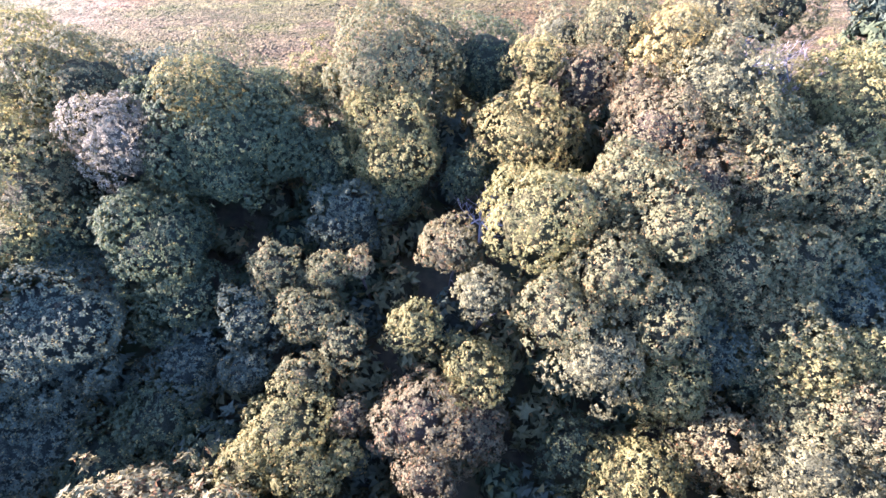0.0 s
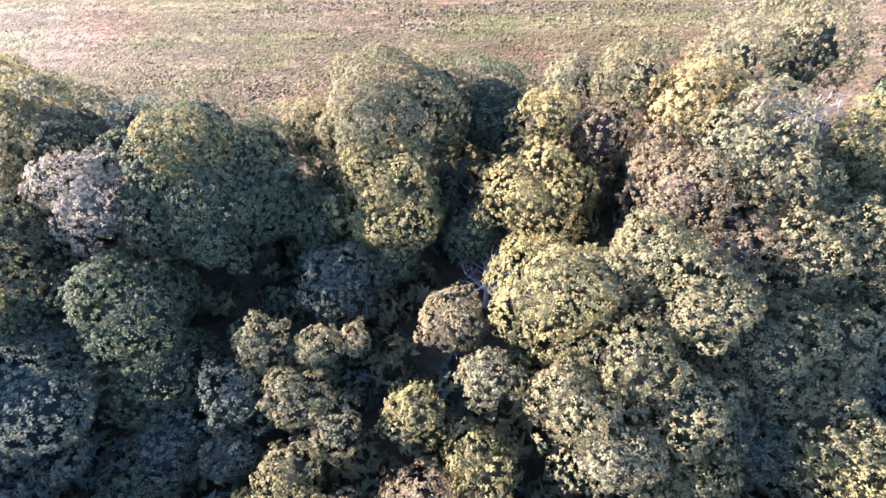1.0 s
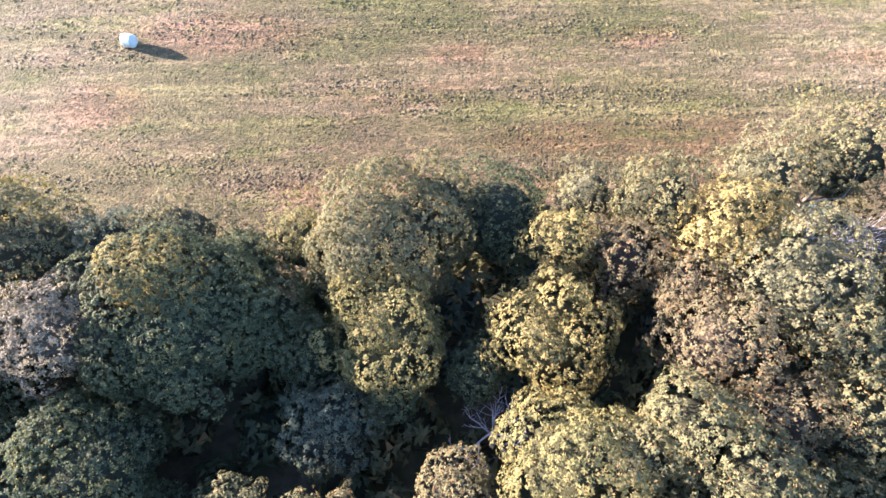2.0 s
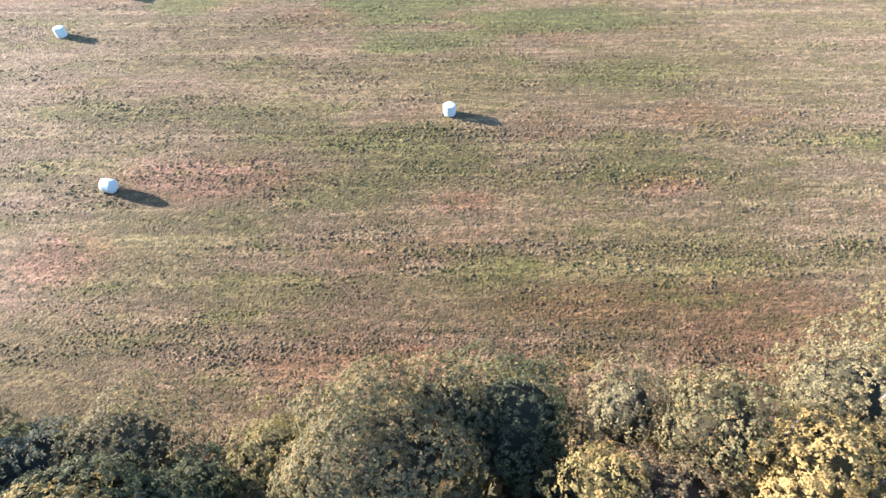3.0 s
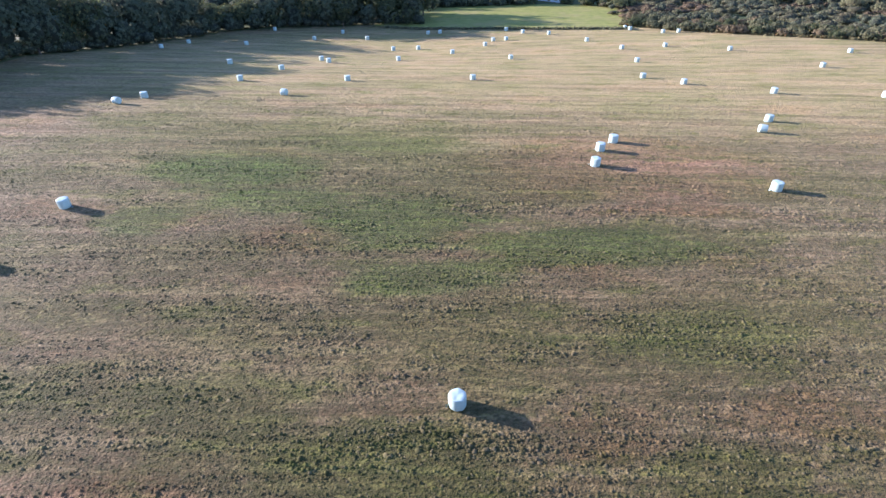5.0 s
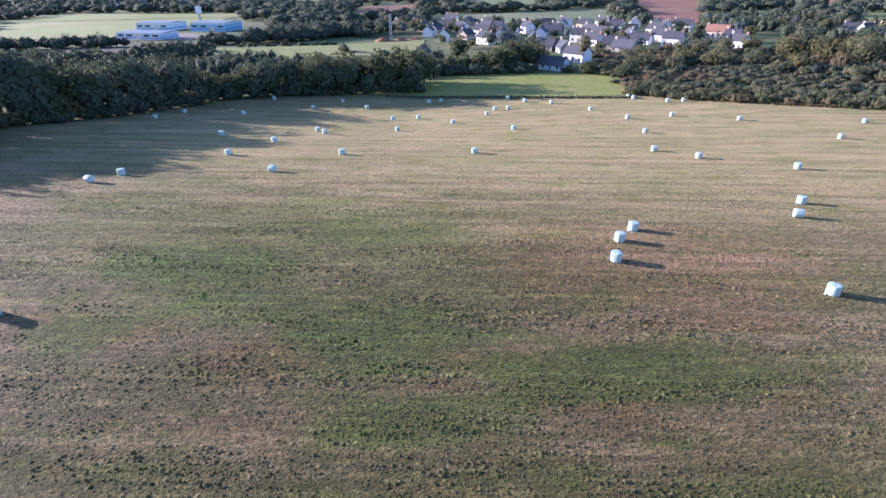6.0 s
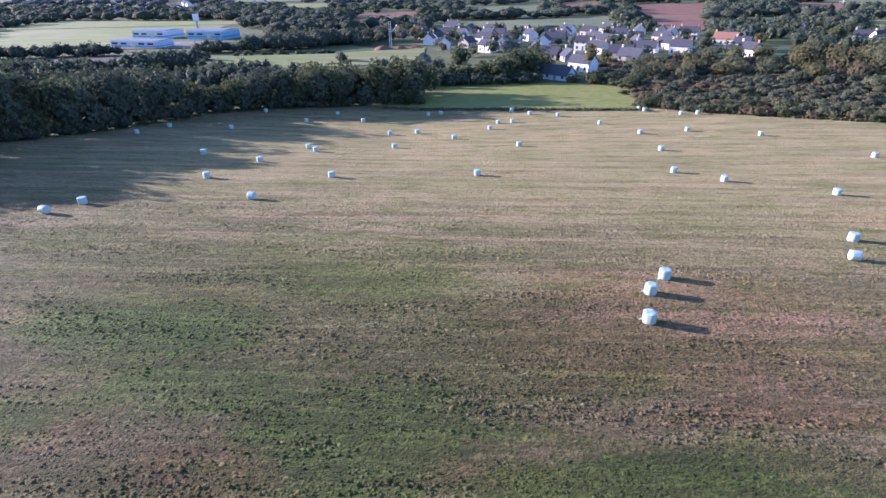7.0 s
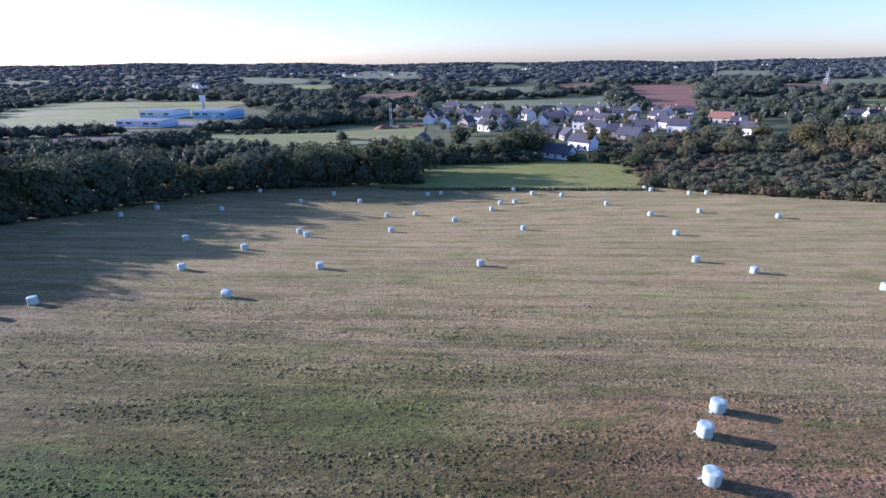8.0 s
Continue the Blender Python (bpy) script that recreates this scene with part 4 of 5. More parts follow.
def house(x, y, w, d, eaves, turn, wall=None, roof=None, label="white rendered village house with a steep slate roof", chimneys=2, name="house"):
    """A village house: gabled walls, a steep roof with overhang, chimneys on the gables, windows and a door."""
    w, d, eaves = w * 0.86, d * 0.86, eaves * 0.86
    root = new(name)
    root.matrix_basis = pose(x, y, float(land(x, y)) - 0.4, 0, 0, turn - 38 if abs(turn) < 45 else turn)
    tagged(root, label, "house", "village houses")
    rise = d * 0.42
    a, b = w / 2, d / 2
    bm = bmesh.new()
    v = [bm.verts.new(p) for p in ((-a, -b, 0), (a, -b, 0), (a, b, 0), (-a, b, 0), (-a, -b, eaves), (a, -b, eaves), (a, b, eaves), (-a, b, eaves), (-a, 0, eaves + rise), (a, 0, eaves + rise))]
    for q in ((0, 1, 5, 4), (1, 2, 6, 9, 5), (2, 3, 7, 6), (3, 0, 4, 8, 7), (3, 2, 1, 0), (4, 5, 9, 8), (6, 7, 8, 9)):
        bm.faces.new([v[i] for i in q])
    walls = part("wall", bm, wall or RENDER_WHITE, root)
    bm = bmesh.new()
    o, t, s = 0.35, 0.16, rise / b
    for sgn in (-1, 1):
        p = [(-a - o, sgn * (b + o), eaves - o * s + 0.05), (a + o, sgn * (b + o), eaves - o * s + 0.05), (a + o, 0, eaves + rise + 0.05), (-a - o, 0, eaves + rise + 0.05)]
        lo = [bm.verts.new(q) for q in p]
        hi = [bm.verts.new((q[0], q[1], q[2] + t)) for q in p]
        bm.faces.new(lo), bm.faces.new(hi[::-1])
        for i in range(4):
            bm.faces.new((lo[i], hi[i], hi[(i + 1) % 4], lo[(i + 1) % 4]))
    bmesh.ops.recalc_face_normals(bm, faces=bm.faces[:])
    part("roof", bm, roof or SLATE, root)
    for k in range(chimneys):
        bm = bmesh.new()
        cx = (-a + 0.5) if k == 0 else (a - 0.5)
        box(bm, cx - 0.4, cx + 0.4, -0.35, 0.35, eaves + rise - 0.6, eaves + rise + 1.0)
        box(bm, cx - 0.5, cx + 0.5, -0.45, 0.45, eaves + rise + 1.0, eaves + rise + 1.15)
        part("chimney", bm, BRICK if k else RENDER_CREAM, root)
    storeys = 2 if eaves > 4.5 else 1
    n = max(2, int(w / 2.8))
    for st in range(storeys):
        for k in range(n):
            cx = -a + w * (k + 0.5) / n
            for sgn in (-1, 1):
                door = st == 0 and k == n // 2 and sgn < 0
                bm = bmesh.new()
                z0 = 0.5 if door else 1.3 + st * 2.7
                box(bm, cx - 0.5, cx + 0.5, sgn * b - 0.06, sgn * b + 0.06, z0, z0 + (2.1 if door else 1.25))
                ob = part("door" if door else "window", bm, DOOR_PAINT if door else DARK_GLASS, root)
                if not door:
                    bm = bmesh.new()
                    box(bm, cx - 0.6, cx + 0.6, sgn * (b + 0.08) - 0.1, sgn * (b + 0.08) + 0.1, z0 - 0.14, z0)
                    part("sill", bm, STONE, ob)
    return root


FRONT = "white rendered village house with a steep slate roof and chimneys"
for x, y, w, d, e, turn in ((63.7, 361, 11, 8, 5.4, 12), (48.5, 288, 12, 8, 4.6, -8), (11.7, 360, 10, 7.5, 4.8, -5), (29, 406, 10, 7.5, 5, 20), (41, 420, 10, 8, 5.2, -70), (45, 383, 12, 8, 4.8, 75),
                            (-22.8, 402, 9, 7, 5, 80), (-12.2, 376, 7, 7, 5.2, 88), (105, 334, 11, 8, 5.2, 5), (108, 361, 12, 8, 4.2, -15), (141, 420, 13, 9, 5.4, 8), (132, 424, 9, 8, 5, 85)):
    house(x, y, w, d, e, turn, label=FRONT)
for x, y, w, d, e, turn in ((92, 346, 13, 8, 3.4, 4), (99, 425, 12, 8, 4.6, 10), (67, 344, 12, 8, 4.2, -12), (132, 322, 10, 8, 4.8, -20), (237, 402, 12, 8, 3.6, 5), (235, 386, 8, 8, 4.5, 40),
                            (247, 388, 9, 7, 4.5, -20), (222, 443, 7, 6, 4, 15), (-73, 551, 12, 8, 4.6, 10), (-50, 488, 14, 8, 3.6, -8), (-45, 545, 10, 8, 5, 85), (-11, 523, 13, 9, 5.2, 5)):
    house(x, y, w, d, e, turn, label=FRONT)
for x, y, w, d, e, turn in ((14.6, 433, 11, 8, 4.8, -10), (2.8, 492, 12, 8, 4.6, 70), (22, 442, 10, 8, 4.2, 15), (40, 326, 12, 9, 3.4, 5), (36, 348, 10, 8, 4, 85), (75, 312, 12, 9, 3.2, -5),
                            (74, 326, 13, 9, 3.4, 10), (47.8, 318, 11, 8, 3.4, -80), (55, 402, 12, 8, 4.4, 20), (78, 398, 11, 8, 4.4, -10)):
    house(x, y, w, d, e, turn, STONE, SLATE, "grey granite village house with a dark slate roof", 1)
for x, y, w, d, e, turn in ((146.5, 380, 14, 9, 4.4, 5), (-34, 470, 12, 8, 4.6, 15), (-28, 440, 10, 8, 4.4, 60), (85, 452, 12, 8, 4.6, 0), (60, 460, 11, 8, 4.6, 30), (118, 400, 12, 8, 4.4, -15)):
    house(x, y, w, d, e, turn, RENDER_CREAM, TILE if x > 140 or x < -30 else SLATE, "cream rendered village house with a worn roof", 1)
house(-19.5, 298, 10, 9, 5.0, 85, RENDER_CREAM, SLATE_BLUE, "house with a dark blue slate roof among dark trees", 0)
house(35, 272, 16, 8, 2.8, -4, CLADDING_PALE, SLATE, "low pale farm shed with a slate roof", 0, "shed")
rng = np.random.default_rng(58)
spots = [(o.location.x, o.location.y) for o in scene.objects if o.name.split(".")[0] in ("house", "shed")]
while len(spots) < 64:
    x, y = rng.uniform(-50, 175), rng.uniform(335, 490)
    if min((x - a) ** 2 + (y - b) ** 2 for a, b in spots) < 15 ** 2 or x > 0.36 * y + 20 or (x < -14 and y < 405):
        continue
    spots.append((x, y))
    house(x, y, rng.uniform(8, 12), 8, rng.uniform(3.4, 5.2), rng.choice([0, 12, -15, 80, 65]) + rng.normal(0, 6), RENDER_WHITE if rng.random() < 0.7 else RENDER_CREAM, SLATE, "pale rendered village house with a slate roof", 1)
# far hamlets on the slopes
rng = np.random.default_rng(31)
for cx, cy, n, sx, sy in ((-380, 880, 14, 60, 30), (-520, 1050, 8, 80, 40), (-240, 1700, 16, 120, 60), (-480, 1640, 9, 90, 50), (-60, 1500, 8, 60, 40), (220, 2200, 10, 250, 60), (900, 2300, 16, 400, 80), (1500, 2400, 10, 300, 80)):
    for _ in range(n):
        house(cx + rng.normal(0, sx), cy + rng.normal(0, sy), rng.uniform(10, 16), 9, rng.uniform(5.0, 7.6), rng.uniform(-90, 90), RENDER_WHITE, SLATE, "white house in a far hamlet", 0)

# ---- industrial building ----


def hall(x0, x1, y, d, high, turn, material, label):
    """A long low industrial hall: clad walls, shallow roof, band of windows, roller doors."""
    root = new("industrial_hall")
    cx = (x0 + x1) / 2
    root.matrix_basis = pose(cx, y, float(land(cx, y)) - 0.3, 0, 0, turn)
    tagged(root, label, "industrial building", "industrial halls")
    a = (x1 - x0) / 2
    bm = bmesh.new()
    box(bm, -a, a, -d / 2, d / 2, 0, high)
    part("wall", bm, material, root)
    bm = bmesh.new()
    vs = [bm.verts.new(p) for p in ((-a - 0.4, -d / 2 - 0.4, high), (a + 0.4, -d / 2 - 0.4, high), (a + 0.4, d / 2 + 0.4, high), (-a - 0.4, d / 2 + 0.4, high), (-a - 0.4, 0, high + d * 0.03), (a + 0.4, 0, high + d * 0.03))]
    for q in ((3, 2, 1, 0), (0, 1, 5, 4), (2, 3, 4, 5), (1, 2, 5), (3, 0, 4)):
        bm.faces.new([vs[i] for i in q])
    part("roof", bm, ROOF_METAL, root)
    for k in range(2):
        bm = bmesh.new()
        z = high * (0.30 + 0.56 * k)
        box(bm, -a - 0.05, a + 0.05, -d / 2 - 0.05, d / 2 + 0.05, z, z + high * 0.12)
        part("stripe", bm, RENDER_WHITE if k else BLUE_PAINT, root)
    n = int(a * 2 / 6)
    for k in range(n):
        c = -a + (k + 0.5) * 2 * a / n
        bm = bmesh.new()
        if k % 4 == 2:
            box(bm, c - 1.8, c + 1.8, -d / 2 - 0.08, -d / 2 + 0.08, 0.3, 4.0)
            part("roller_door", bm, STEEL, root)
        else:
            box(bm, c - 2.2, c + 2.2, -d / 2 - 0.08, -d / 2 + 0.08, high * 0.55, high * 0.55 + 1.1)
            part("window", bm, DARK_GLASS, root)
    return root


BLUE_PAINT = plain_material("blue_paint", (0.10, 0.26, 0.55), (0.16, 0.34, 0.64), 0.5, 0.4, 0.1)
hall(-222, -188, 403, 16, 4.6, -14, CLADDING_PALE, "long low industrial hall clad in pale blue metal")
hall(-250, -222, 480, 22, 6.0, -12, CLADDING_PALE, "industrial hall clad in pale grey metal")
hall(-201, -172, 466, 22, 6.5, -12, CLADDING, "industrial hall clad in bright blue metal")
draped("yard", ((-234, 388), (-172, 388), (-158, 430), (-230, 436)), YARD, "grey gravel yard round the industrial halls", 0.4)
totem = new("advertising_tower")
totem.matrix_basis = pose(-214, 500, float(land(-214, 500)) - 0.2, 0, 0, 5)
tagged(totem, "tall white sign tower beside the industrial halls", "sign")
bm = bmesh.new()
box(bm, -0.7, 0.7, -0.5, 0.5, 0, 11)
part("post", bm, STEEL, totem)
bm = bmesh.new()
box(bm, -2.2, 2.2, -0.6, 0.6, 11, 16)
part("panel", bm, RENDER_WHITE, totem)

# ---- mast with a spoil heap in the paddock ----
mast = new("lattice_mast")
mast.matrix_basis = pose(-44, 380, float(land(-44, 380)))
tagged(mast, "tall slim red and white crane mast on a building plot", "mast")
for k in range(4):
    bm = bmesh.new()
    sx, sy = (-0.5, 0.5)[k % 2], (-0.5, 0.5)[k // 2]
    box(bm, sx - 0.06, sx + 0.06, sy - 0.06, sy + 0.06, 0, 14.6)
    part("leg", bm, RENDER_WHITE, mast)
for k in range(12):
    bm = bmesh.new()
    z = 0.6 + k * 1.25
    for sy in (-0.5, 0.5):
        box(bm, -0.5, 0.5, sy - 0.03, sy + 0.03, z, z + 0.07)
    for sx in (-0.5, 0.5):
        box(bm, sx - 0.03, sx + 0.03, -0.5, 0.5, z, z + 0.07)
    part("brace", bm, RED_PAINT if k < 3 else RENDER_WHITE, mast)


def heap(x, y, r, high, s):
    """A heap of dug red soil."""
    g = np.random.default_rng(s)
    n, m = 20, 8
    v = [(x, y, float(land(x, y)) + high)]
    for i in range(1, m + 1):
        for j in range(n):
            a, q = 2 * math.pi * j / n, r * i / m * (1 + 0.12 * math.sin(3 * 2 * math.pi * j / n + s))
            px, py = x + q * math.cos(a), y + q * math.sin(a)
            v.append((px, py, float(land(px, py)) + high * max(0, 1 - i / m) ** 0.8 + g.normal(0, 0.12) * (i < m) - 0.05))
    f = [(0, 1 + j, 1 + (j + 1) % n, 1 + (j + 1) % n) for j in range(n)]
    bm = bmesh.new()
    bv = [bm.verts.new(p) for p in v]
    for j in range(n):
        bm.faces.new((bv[0], bv[1 + j], bv[1 + (j + 1) % n]))
        for i in range(m - 1):
            a, b = 1 + i * n + j, 1 + i * n + (j + 1) % n
            bm.faces.new((bv[a], bv[a + n], bv[b + n], bv[b]))
    return tagged(part("soil_heap", bm, PLOUGH), "heap of dug reddish soil on the building plot", "soil heap", "soil heaps")


heap(-48, 376, 6, 2.6, 1)
heap(-38, 378, 5, 2.0, 2)
heap(-30, 384, 5, 1.6, 3)

# ---- woods, hedges and garden trees of the valley ----


def in_quad(x, y, corners, grow=0.0):
    c = np.array(corners, dtype=float)
    mid = c.mean(0)
    c = mid + (c - mid) * (1 + grow)
    side = [(c[(i + 1) % 4, 0] - c[i, 0]) * (y - c[i, 1]) - (c[(i + 1) % 4, 1] - c[i, 1]) * (x - c[i, 0]) for i in range(4)]
    return all(s > 0 for s in side) or all(s < 0 for s in side)


CLEAR = [quad for _, quad, _, _, _ in FIELDS] + [((-258, 380), (-150, 380), (-150, 500), (-262, 500))]
HEDGES = ((-262, 334, -193, 352, 70, 6.5, 5), (-215, 275, -147, 284, 70, 6.0, 5), (-139, 279, -122, 295, 26, 8.0, 6), (-150, 360, -122, 368, 30, 6.5, 5), (-118, 372, -92, 392, 36, 8.5, 8), (-96, 402, -58, 428, 40, 9.0, 9),
          (-128, 343, -70, 360, 30, 1.8, 1.2), (-24, 500, 60, 506, 26, 5.0, 3))
HOUSES = [(o.location.x, o.location.y) for o in scene.objects if o.name.split(".")[0] in ("house", "shed", "industrial_hall")]


def free(x, y, r):
    """Neither in a field nor high against its lower edge, and clear of the houses."""
    for out in (1.0, 1.06, 1.13) if y > 280 else (1.0,):
        u, w = x * out, 66 + (y - 66) * out
        if any(in_quad(u, w, q, 0.02) for q in CLEAR):
            return False
    return all((x - a) ** 2 + (y - b) ** 2 > (r + (7 if b < 600 else 16 if b < 1000 else 34)) ** 2 for a, b in HOUSES)


# gardens: trees that stand alone between the houses
rng = np.random.default_rng(12)
count = 0
while count < 150:
    x, y = rng.uniform(-70, 250), rng.uniform(285, 500)
    r = rng.uniform(1.8, 4.0)
    if not free(x, y, r - 2.5) or (x < 20 and y < 330) or (x < -16 and y < 398):
        continue
    count += 1
    seed += 1
    tree(x, y, float(land(x, y)) + r * rng.uniform(1.7, 2.4), r, str(rng.choice(["dark", "bluegreen", "olive", "far"])), seed, "leafy garden tree among the village houses", 0.75, 0.9, "garden_tree", "garden trees of the village")


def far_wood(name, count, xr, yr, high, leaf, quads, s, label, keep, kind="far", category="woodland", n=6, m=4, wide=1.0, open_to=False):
    """Uncountable far trees as one object."""
    g = np.random.default_rng(s)
    where, facing, cores_v, cores_f = [], [], [], []
    made = tries = 0
    while made < count and tries < count * 80:
        tries += 1
        x, y = g.uniform(*xr), g.uniform(*yr)
        if not keep(x, y, g) or not (open_to or free(x, y, 4)):
            continue
        made += 1
        r, h = g.uniform(0.28, 0.48) * high, high * g.uniform(0.6, 1.15)
        d = g.normal(size=(quads, 3))
        d /= np.linalg.norm(d, axis=1, keepdims=True)
        r = r * (1 + (wide - 1) * g.random())
        lump = 1 + 0.25 * np.sin(d[:, 0] * 5 + x) * np.sin(d[:, 1] * 5 + y)
        p = d * np.array([r * math.sqrt(wide), r, h * 0.5]) * (lump * g.uniform(0.75, 1.05, quads))[:, None]
        p[:, 2] += h * 0.52
        where.append(p + np.array([x, y, float(land(x, y))]))
        facing.append(d + g.normal(0, 0.22, d.shape))
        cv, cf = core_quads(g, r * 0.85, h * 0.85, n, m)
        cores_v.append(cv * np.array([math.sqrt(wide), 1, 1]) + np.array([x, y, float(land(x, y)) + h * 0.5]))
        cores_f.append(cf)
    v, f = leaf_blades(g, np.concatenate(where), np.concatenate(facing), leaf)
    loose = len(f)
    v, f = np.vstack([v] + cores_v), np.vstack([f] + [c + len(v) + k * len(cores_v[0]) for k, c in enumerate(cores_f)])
    ob = mesh_object(name, v, f, [LEAF[kind], INNER_SHADE[kind]])
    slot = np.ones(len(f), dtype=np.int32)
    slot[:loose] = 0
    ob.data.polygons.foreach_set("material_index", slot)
    return tagged(ob, label, category, kind="stuff")


def left_belt(x, y, g):
    return y > 236 and y < 318 - 0.04 * (x + 100) and not (x > -20 and y > 300)


far_wood("woodland", 400, (-330, -8), (235, 330), 6.5, 0.9, 90, 1, "dark hedgerows and copses below the tall tree row", lambda x, y, g: left_belt(x, y, g) and noise.noise((x * 0.03, y * 0.06, 0.3)) > (-0.1 if y < 295 else 0.1), kind="mid")


def by_row(x, y, g):
    """Under the outer branches of the tall row, in places a little before it."""
    for (x0, y0), (x1, y1) in zip(ROW, ROW[1:]):
        u = np.clip(((x - x0) * (x1 - x0) + (y - y0) * (y1 - y0)) / ((x1 - x0) ** 2 + (y1 - y0) ** 2), 0, 1)
        away = (x - x0 - u * (x1 - x0)) * (y1 - y0) - (y - y0 - u * (y1 - y0)) * (x1 - x0)
        away /= math.hypot(x1 - x0, y1 - y0)
        if 0.8 - 2.4 * max(0.0, noise.noise((x * 0.12, y * 0.12, 5.1))) < away < 4.2 and math.hypot(x - x0 - u * (x1 - x0), y - y0 - u * (y1 - y0)) < 4.5:
            return True
    return False


far_wood("brambles", 260, (-118, -14), (108, 230), 3.2, 0.34, 100, 14, "dark bramble thicket under the tall tree row", by_row, "mid", "brambles", n=8, m=5, wide=1.3)


def along(x0, y0, x1, y1, wide):
    """Within so many metres of a line."""
    def keep(x, y, g):
        u = np.clip(((x - x0) * (x1 - x0) + (y - y0) * (y1 - y0)) / ((x1 - x0) ** 2 + (y1 - y0) ** 2), 0, 1)
        return math.hypot(x - x0 - u * (x1 - x0), y - y0 - u * (y1 - y0)) < wide
    return keep


for k, (x0, y0, x1, y1, count, high, wide) in enumerate(HEDGES):
    far_wood("hedge", count, (min(x0, x1) - wide, max(x0, x1) + wide), (min(y0, y1) - wide, max(y0, y1) + wide), high, 0.9, 60, 70 + k, "thick dark hedge with trees between the fields", along(x0, y0, x1, y1, wide), kind="mid", category="hedge", wide=1.5, open_to=True)
far_wood("hedge", 60, (-175, -30), (324, 331), 4, 1.0, 50, 8, "dark hedge along the paddock", lambda x, y, g: True, kind="mid", category="hedge", wide=1.5)
far_wood("hedge", 50, (-22, 33), (262, 268), 4, 0.8, 50, 10, "dense dark hedge at the end of the meadow", lambda x, y, g: True, kind="mid", category="hedge", wide=1.4)
far_wood("hedge", 90, (-175, -60), (400, 440), 7, 1.4, 50, 9, "trees and hedges beside the industrial yard", lambda x, y, g: True, kind="mid", category="hedge", wide=1.5)
far_wood("woodland", 420, (60, 420), (300, 560), 8, 1.4, 60, 2, "rounded woods beside the village", lambda x, y, g: (x > 172 or y > 470) and noise.noise((x * 0.02, y * 0.03, 4.3)) > -0.2, kind="mid")
far_wood("woodland", 1500, (-900, 900), (430, 1000), 11, 2.0, 34, 3, "dark woods and hedges across the valley", lambda x, y, g: abs(x) < 0.95 * y and noise.noise((x * 0.006, y * 0.022, 7.3)) > -0.12 and not (-70 < x < 250 and y < 520), kind="mid", n=7, m=4, wide=2.2)
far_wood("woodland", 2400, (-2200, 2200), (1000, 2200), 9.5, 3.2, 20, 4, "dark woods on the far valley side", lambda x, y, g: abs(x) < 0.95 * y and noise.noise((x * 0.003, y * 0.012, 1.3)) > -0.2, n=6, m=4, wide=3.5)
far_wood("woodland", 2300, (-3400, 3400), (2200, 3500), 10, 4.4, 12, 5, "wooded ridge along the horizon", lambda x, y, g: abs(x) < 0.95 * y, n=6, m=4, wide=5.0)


def on_heath(low, high, scale):
    """Beyond the far edge of the hay field, where the heath's plants of one kind stand."""
    def keep(x, y, g):
        k = noise.noise((x * scale, y * scale * 1.6, 2.3)) + g.normal(0, 0.12)
        return y > np.interp(x, (50, 58, 66, 82, 98, 125, 160, 210), (226, 219, 214, 207, 199, 188, 174, 150)) + 2 and low < k < high
    return keep


far_wood("scrub", 900, (52, 190), (190, 310), 2.2, 0.36, 62, 6, "tangled greyish green heath scrub beyond the field", on_heath(-0.15, 0.9, 0.05), "gorse", "scrub", wide=2.6)
far_wood("scrub", 520, (52, 190), (190, 310), 1.7, 0.34, 60, 16, "low brown bracken among the heath scrub", on_heath(-0.9, -0.1, 0.05), "bracken", "scrub", wide=3.0)
far_wood("scrub", 330, (52, 190), (190, 310), 2.8, 0.34, 90, 26, "darker green thicket in the heath scrub", on_heath(0.1, 0.9, 0.09), "mid", "scrub", wide=1.6)

# ---- pylons on the far slope ----


def pylon(x, y, high):
    """A lattice pylon: four leaning legs, braces and three cross-arms."""
    root = new("pylon")
    root.matrix_basis = pose(x, y, float(land(x, y)), 0, 0, 20)
    tagged(root, "grey steel lattice pylon on the far slope", "pylon", "pylons")
    for sx in (-1, 1):
        for sy in (-1, 1):
            v, f = limb_rings([(sx * 3.2, sy * 3.2, 0), (sx * 1.4, sy * 1.4, high * 0.6), (sx * 0.4, sy * 0.4, high)], (0.16, 0.13, 0.09), 4)
            mesh_object("leg", v, f, [STEEL], root)
    for k in range(5):
        bm = bmesh.new()
        z = high * (0.1 + 0.13 * k)
        w = 3.2 - 1.8 * min(1, z / (high * 0.6))
        for s in (-w, w):
            box(bm, -w, w, s - 0.06, s + 0.06, z, z + 0.12)
            box(bm, s - 0.06, s + 0.06, -w, w, z, z + 0.12)
        part("brace", bm, STEEL, root)
    for k in range(3):
        bm = bmesh.new()
        z = high * (0.7 + 0.12 * k)
        box(bm, -7 + 1.5 * k, 7 - 1.5 * k, -0.15, 0.15, z, z + 0.25)
        part("cross_arm", bm, STEEL, root)
    return root


pylon(500, 1190, 36)
pylon(545, 915, 24)

# ---- grass tufts on the field ----


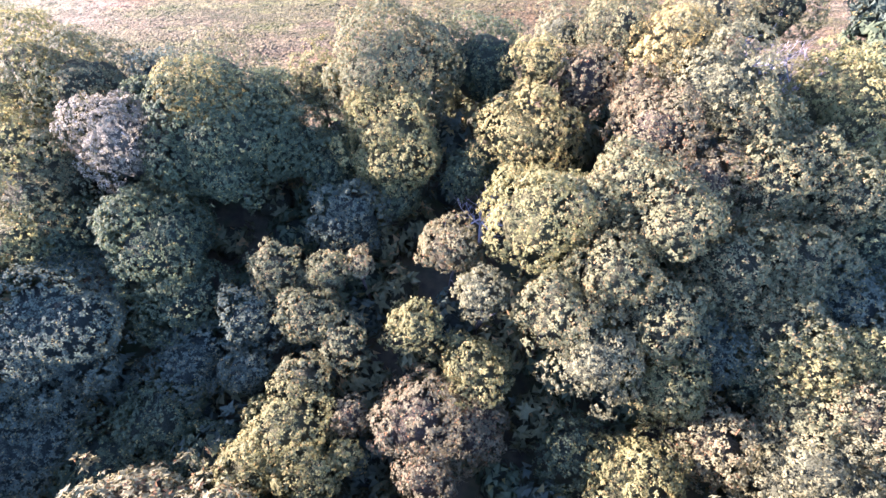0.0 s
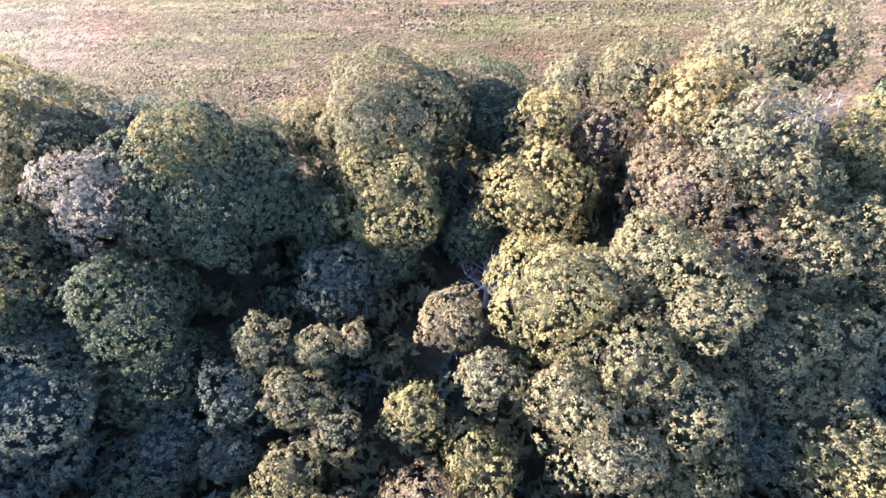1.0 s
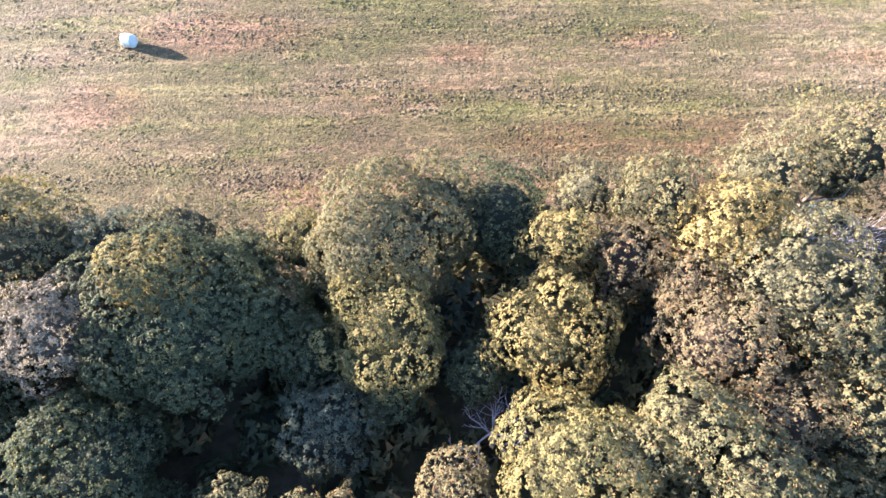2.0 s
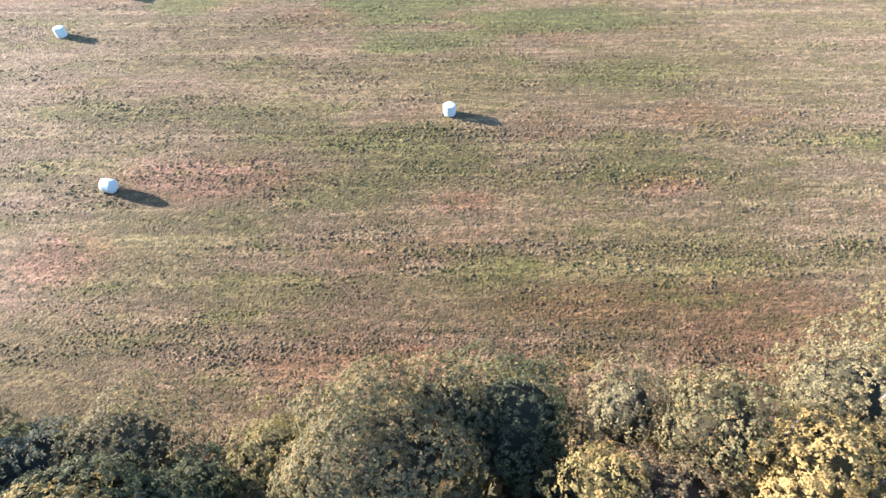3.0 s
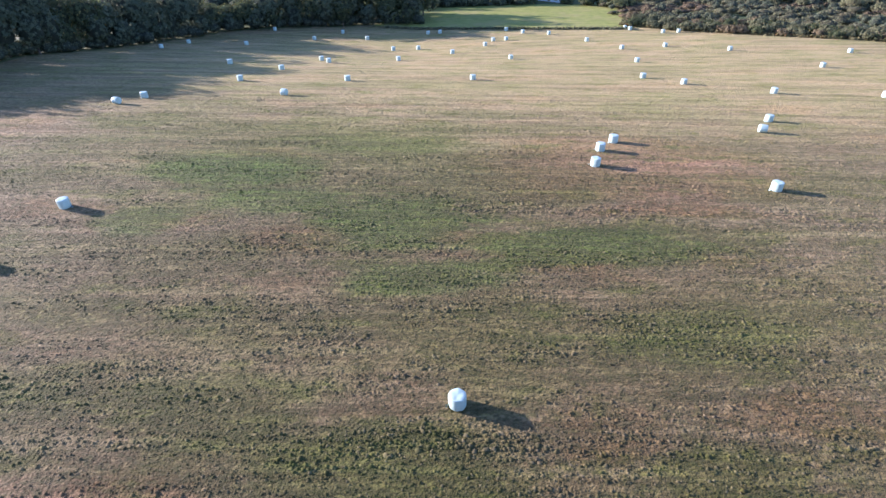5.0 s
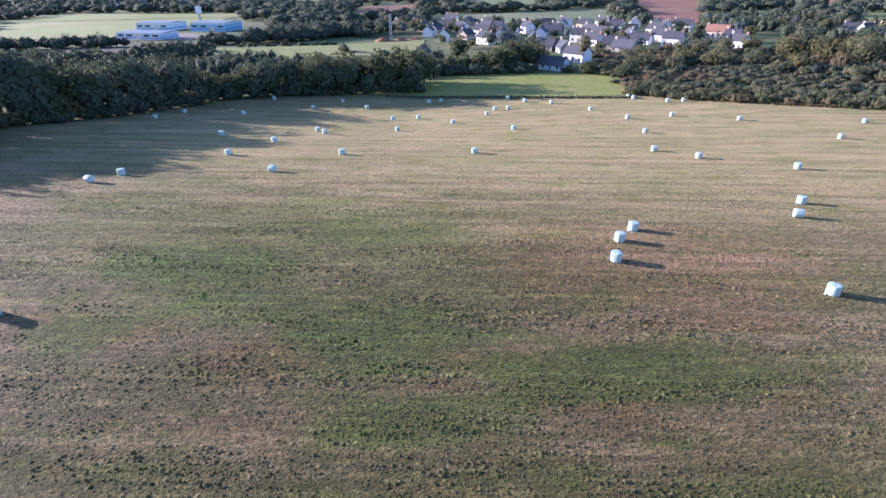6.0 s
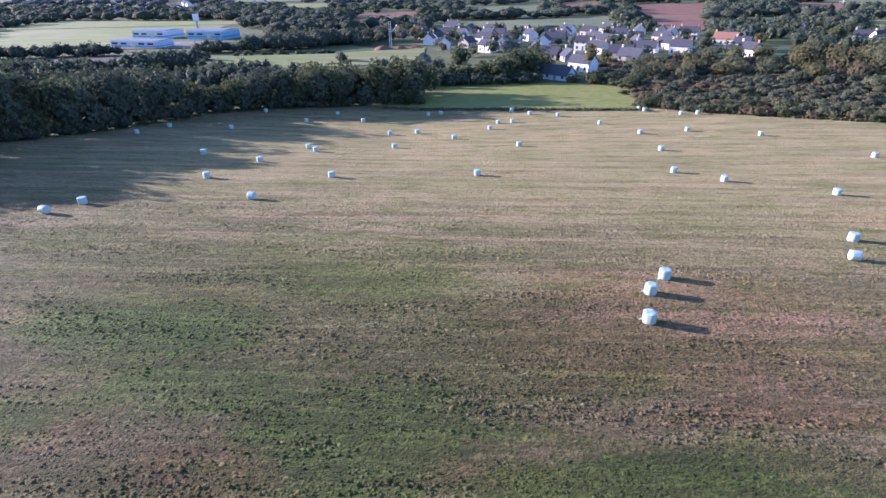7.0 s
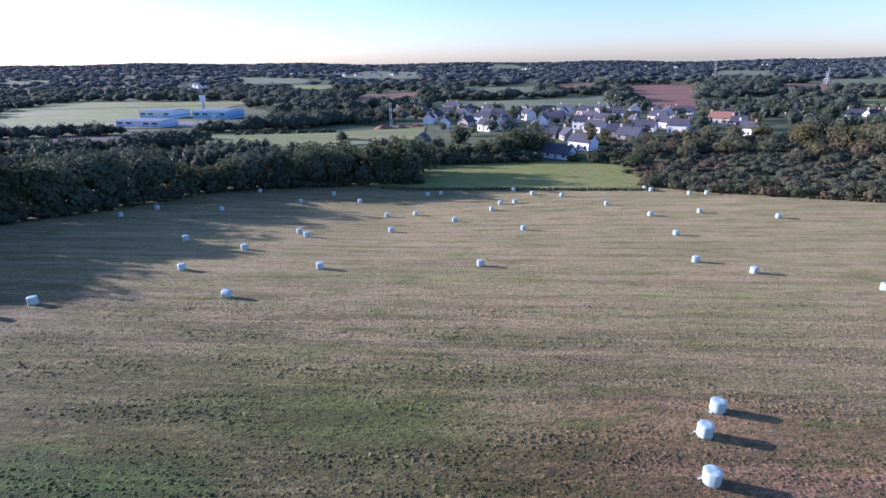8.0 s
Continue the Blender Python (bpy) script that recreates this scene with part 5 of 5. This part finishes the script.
def tufts(count, wide, y0, y1, high, s, label, bare, patch):
    """Low irregular clumps of cut grass, gathered in drifts about as wide as patch, thinning out to the sides and into the distance."""
    g = np.random.default_rng(s)
    y = y0 + (y1 - y0) * g.uniform(0, 1, count) ** 1.3
    u = g.uniform(-1, 1, count)
    x = wide * (0.6 * u + 0.4 * u ** 3) * np.interp(y, (30, 110), (0.62, 1.0))
    line = 0.5 * np.sin(x * 0.06) + 0.012 * x
    y = np.where(g.random(count) < 0.5, np.round((y + line) / 0.8) * 0.8 - line + g.normal(0, 0.13, count), y)
    drift, thick = np.zeros(count), g.normal(0, 0.8, count)
    for k in range(14):
        wave, turn, shift = 2 * np.pi / (patch * g.uniform(0.25, 2.6)), g.normal(np.pi / 2, 0.4), g.uniform(0, 6.28)
        bend = 0.8 * np.sin(x * g.uniform(0.05, 0.3) + g.uniform(0, 6.28))
        drift += 0.42 * np.sin(wave * (0.55 * x * np.cos(turn) + y * np.sin(turn)) + shift + bend)
    keep = (thick + drift > bare) & (y > wood_edge(x) - 2)
    x, y, drift = x[keep], y[keep], drift[keep]
    n = len(x)
    z = land(x, y) - 0.01
    sides = 4
    a = g.uniform(0, 2 * np.pi, (n, 1)) + np.arange(sides) * (2 * np.pi / sides) + g.normal(0, 0.25, (n, sides))
    size = high * np.clip(g.lognormal(0, 0.25, (n, 1)), 0.5, 1.5) * np.interp(y, (40, 60, 85, 150), (0.92, 0.99, 1.09, 1.25))[:, None] * np.interp(drift, (-1.5, 1.5), (0.8, 1.15))[:, None]
    r = size * g.uniform(0.75, 1.5, (n, sides))
    ring = np.stack([x[:, None] + r * np.cos(a), y[:, None] + r * np.sin(a), np.broadcast_to(z[:, None], (n, sides))], -1)
    tip = np.stack([x + g.normal(0, 0.35, n) * size[:, 0], y + g.normal(0, 0.35, n) * size[:, 0], z + size[:, 0] * g.uniform(0.36, 0.76, n) * np.interp(y, (38, 58), (1.0, 1.15))], -1)
    v = np.concatenate([ring, tip[:, None]], 1).reshape(-1, 3)
    i = np.arange(n)[:, None] * (sides + 1)
    f = np.stack([i + np.arange(sides), i + (np.arange(sides) + 1) % sides, np.broadcast_to(i + sides, (n, sides))], -1).reshape(-1, 3)
    return tagged(mesh_object("grass", v, f, [TUFT]), label, "grass", kind="stuff")


tufts(145000, 85.0, 30.0, 150.0, 0.070, 1, "short tufts of cut grass and weeds on the hay field", -0.9, 7.0)
tufts(82000, 75.0, 30.0, 125.0, 0.102, 2, "drifts of larger weed clumps in the mown hay field", 0.55, 5.0)


def verge(x0, y0, x1, y1, count, high, s, label, kind="gorse"):
    """A strip of uncut grass."""
    g = np.random.default_rng(s)
    u = g.uniform(0, 1, count)
    x, y = x0 + (x1 - x0) * u + g.normal(0, 0.3, count), y0 + (y1 - y0) * u + g.normal(0, 0.5, count)
    h = high * g.uniform(0.5, 1.4, count)
    where = np.stack([x, y, land(x, y) + h * 0.4], -1)
    v, f = leaf_blades(g, where, g.normal(size=(count, 3)) * np.array([1, 1, 0.3]), high)
    return tagged(mesh_object("verge", v, f, [LEAF[kind]]), label, "grass", kind="stuff")


verge(-26, 222, 52, 212.5, 1500, 0.7, 5, "strip of rough uncut grass between hay field and meadow")
for k in range(len(EDGE) - 1):
    verge(EDGE[k][0], EDGE[k][1] + 0.5, EDGE[k + 1][0], EDGE[k + 1][1] + 0.5, 500, 0.8, 60 + k, "strip of pale dry grass along the heath scrub", "tawny")
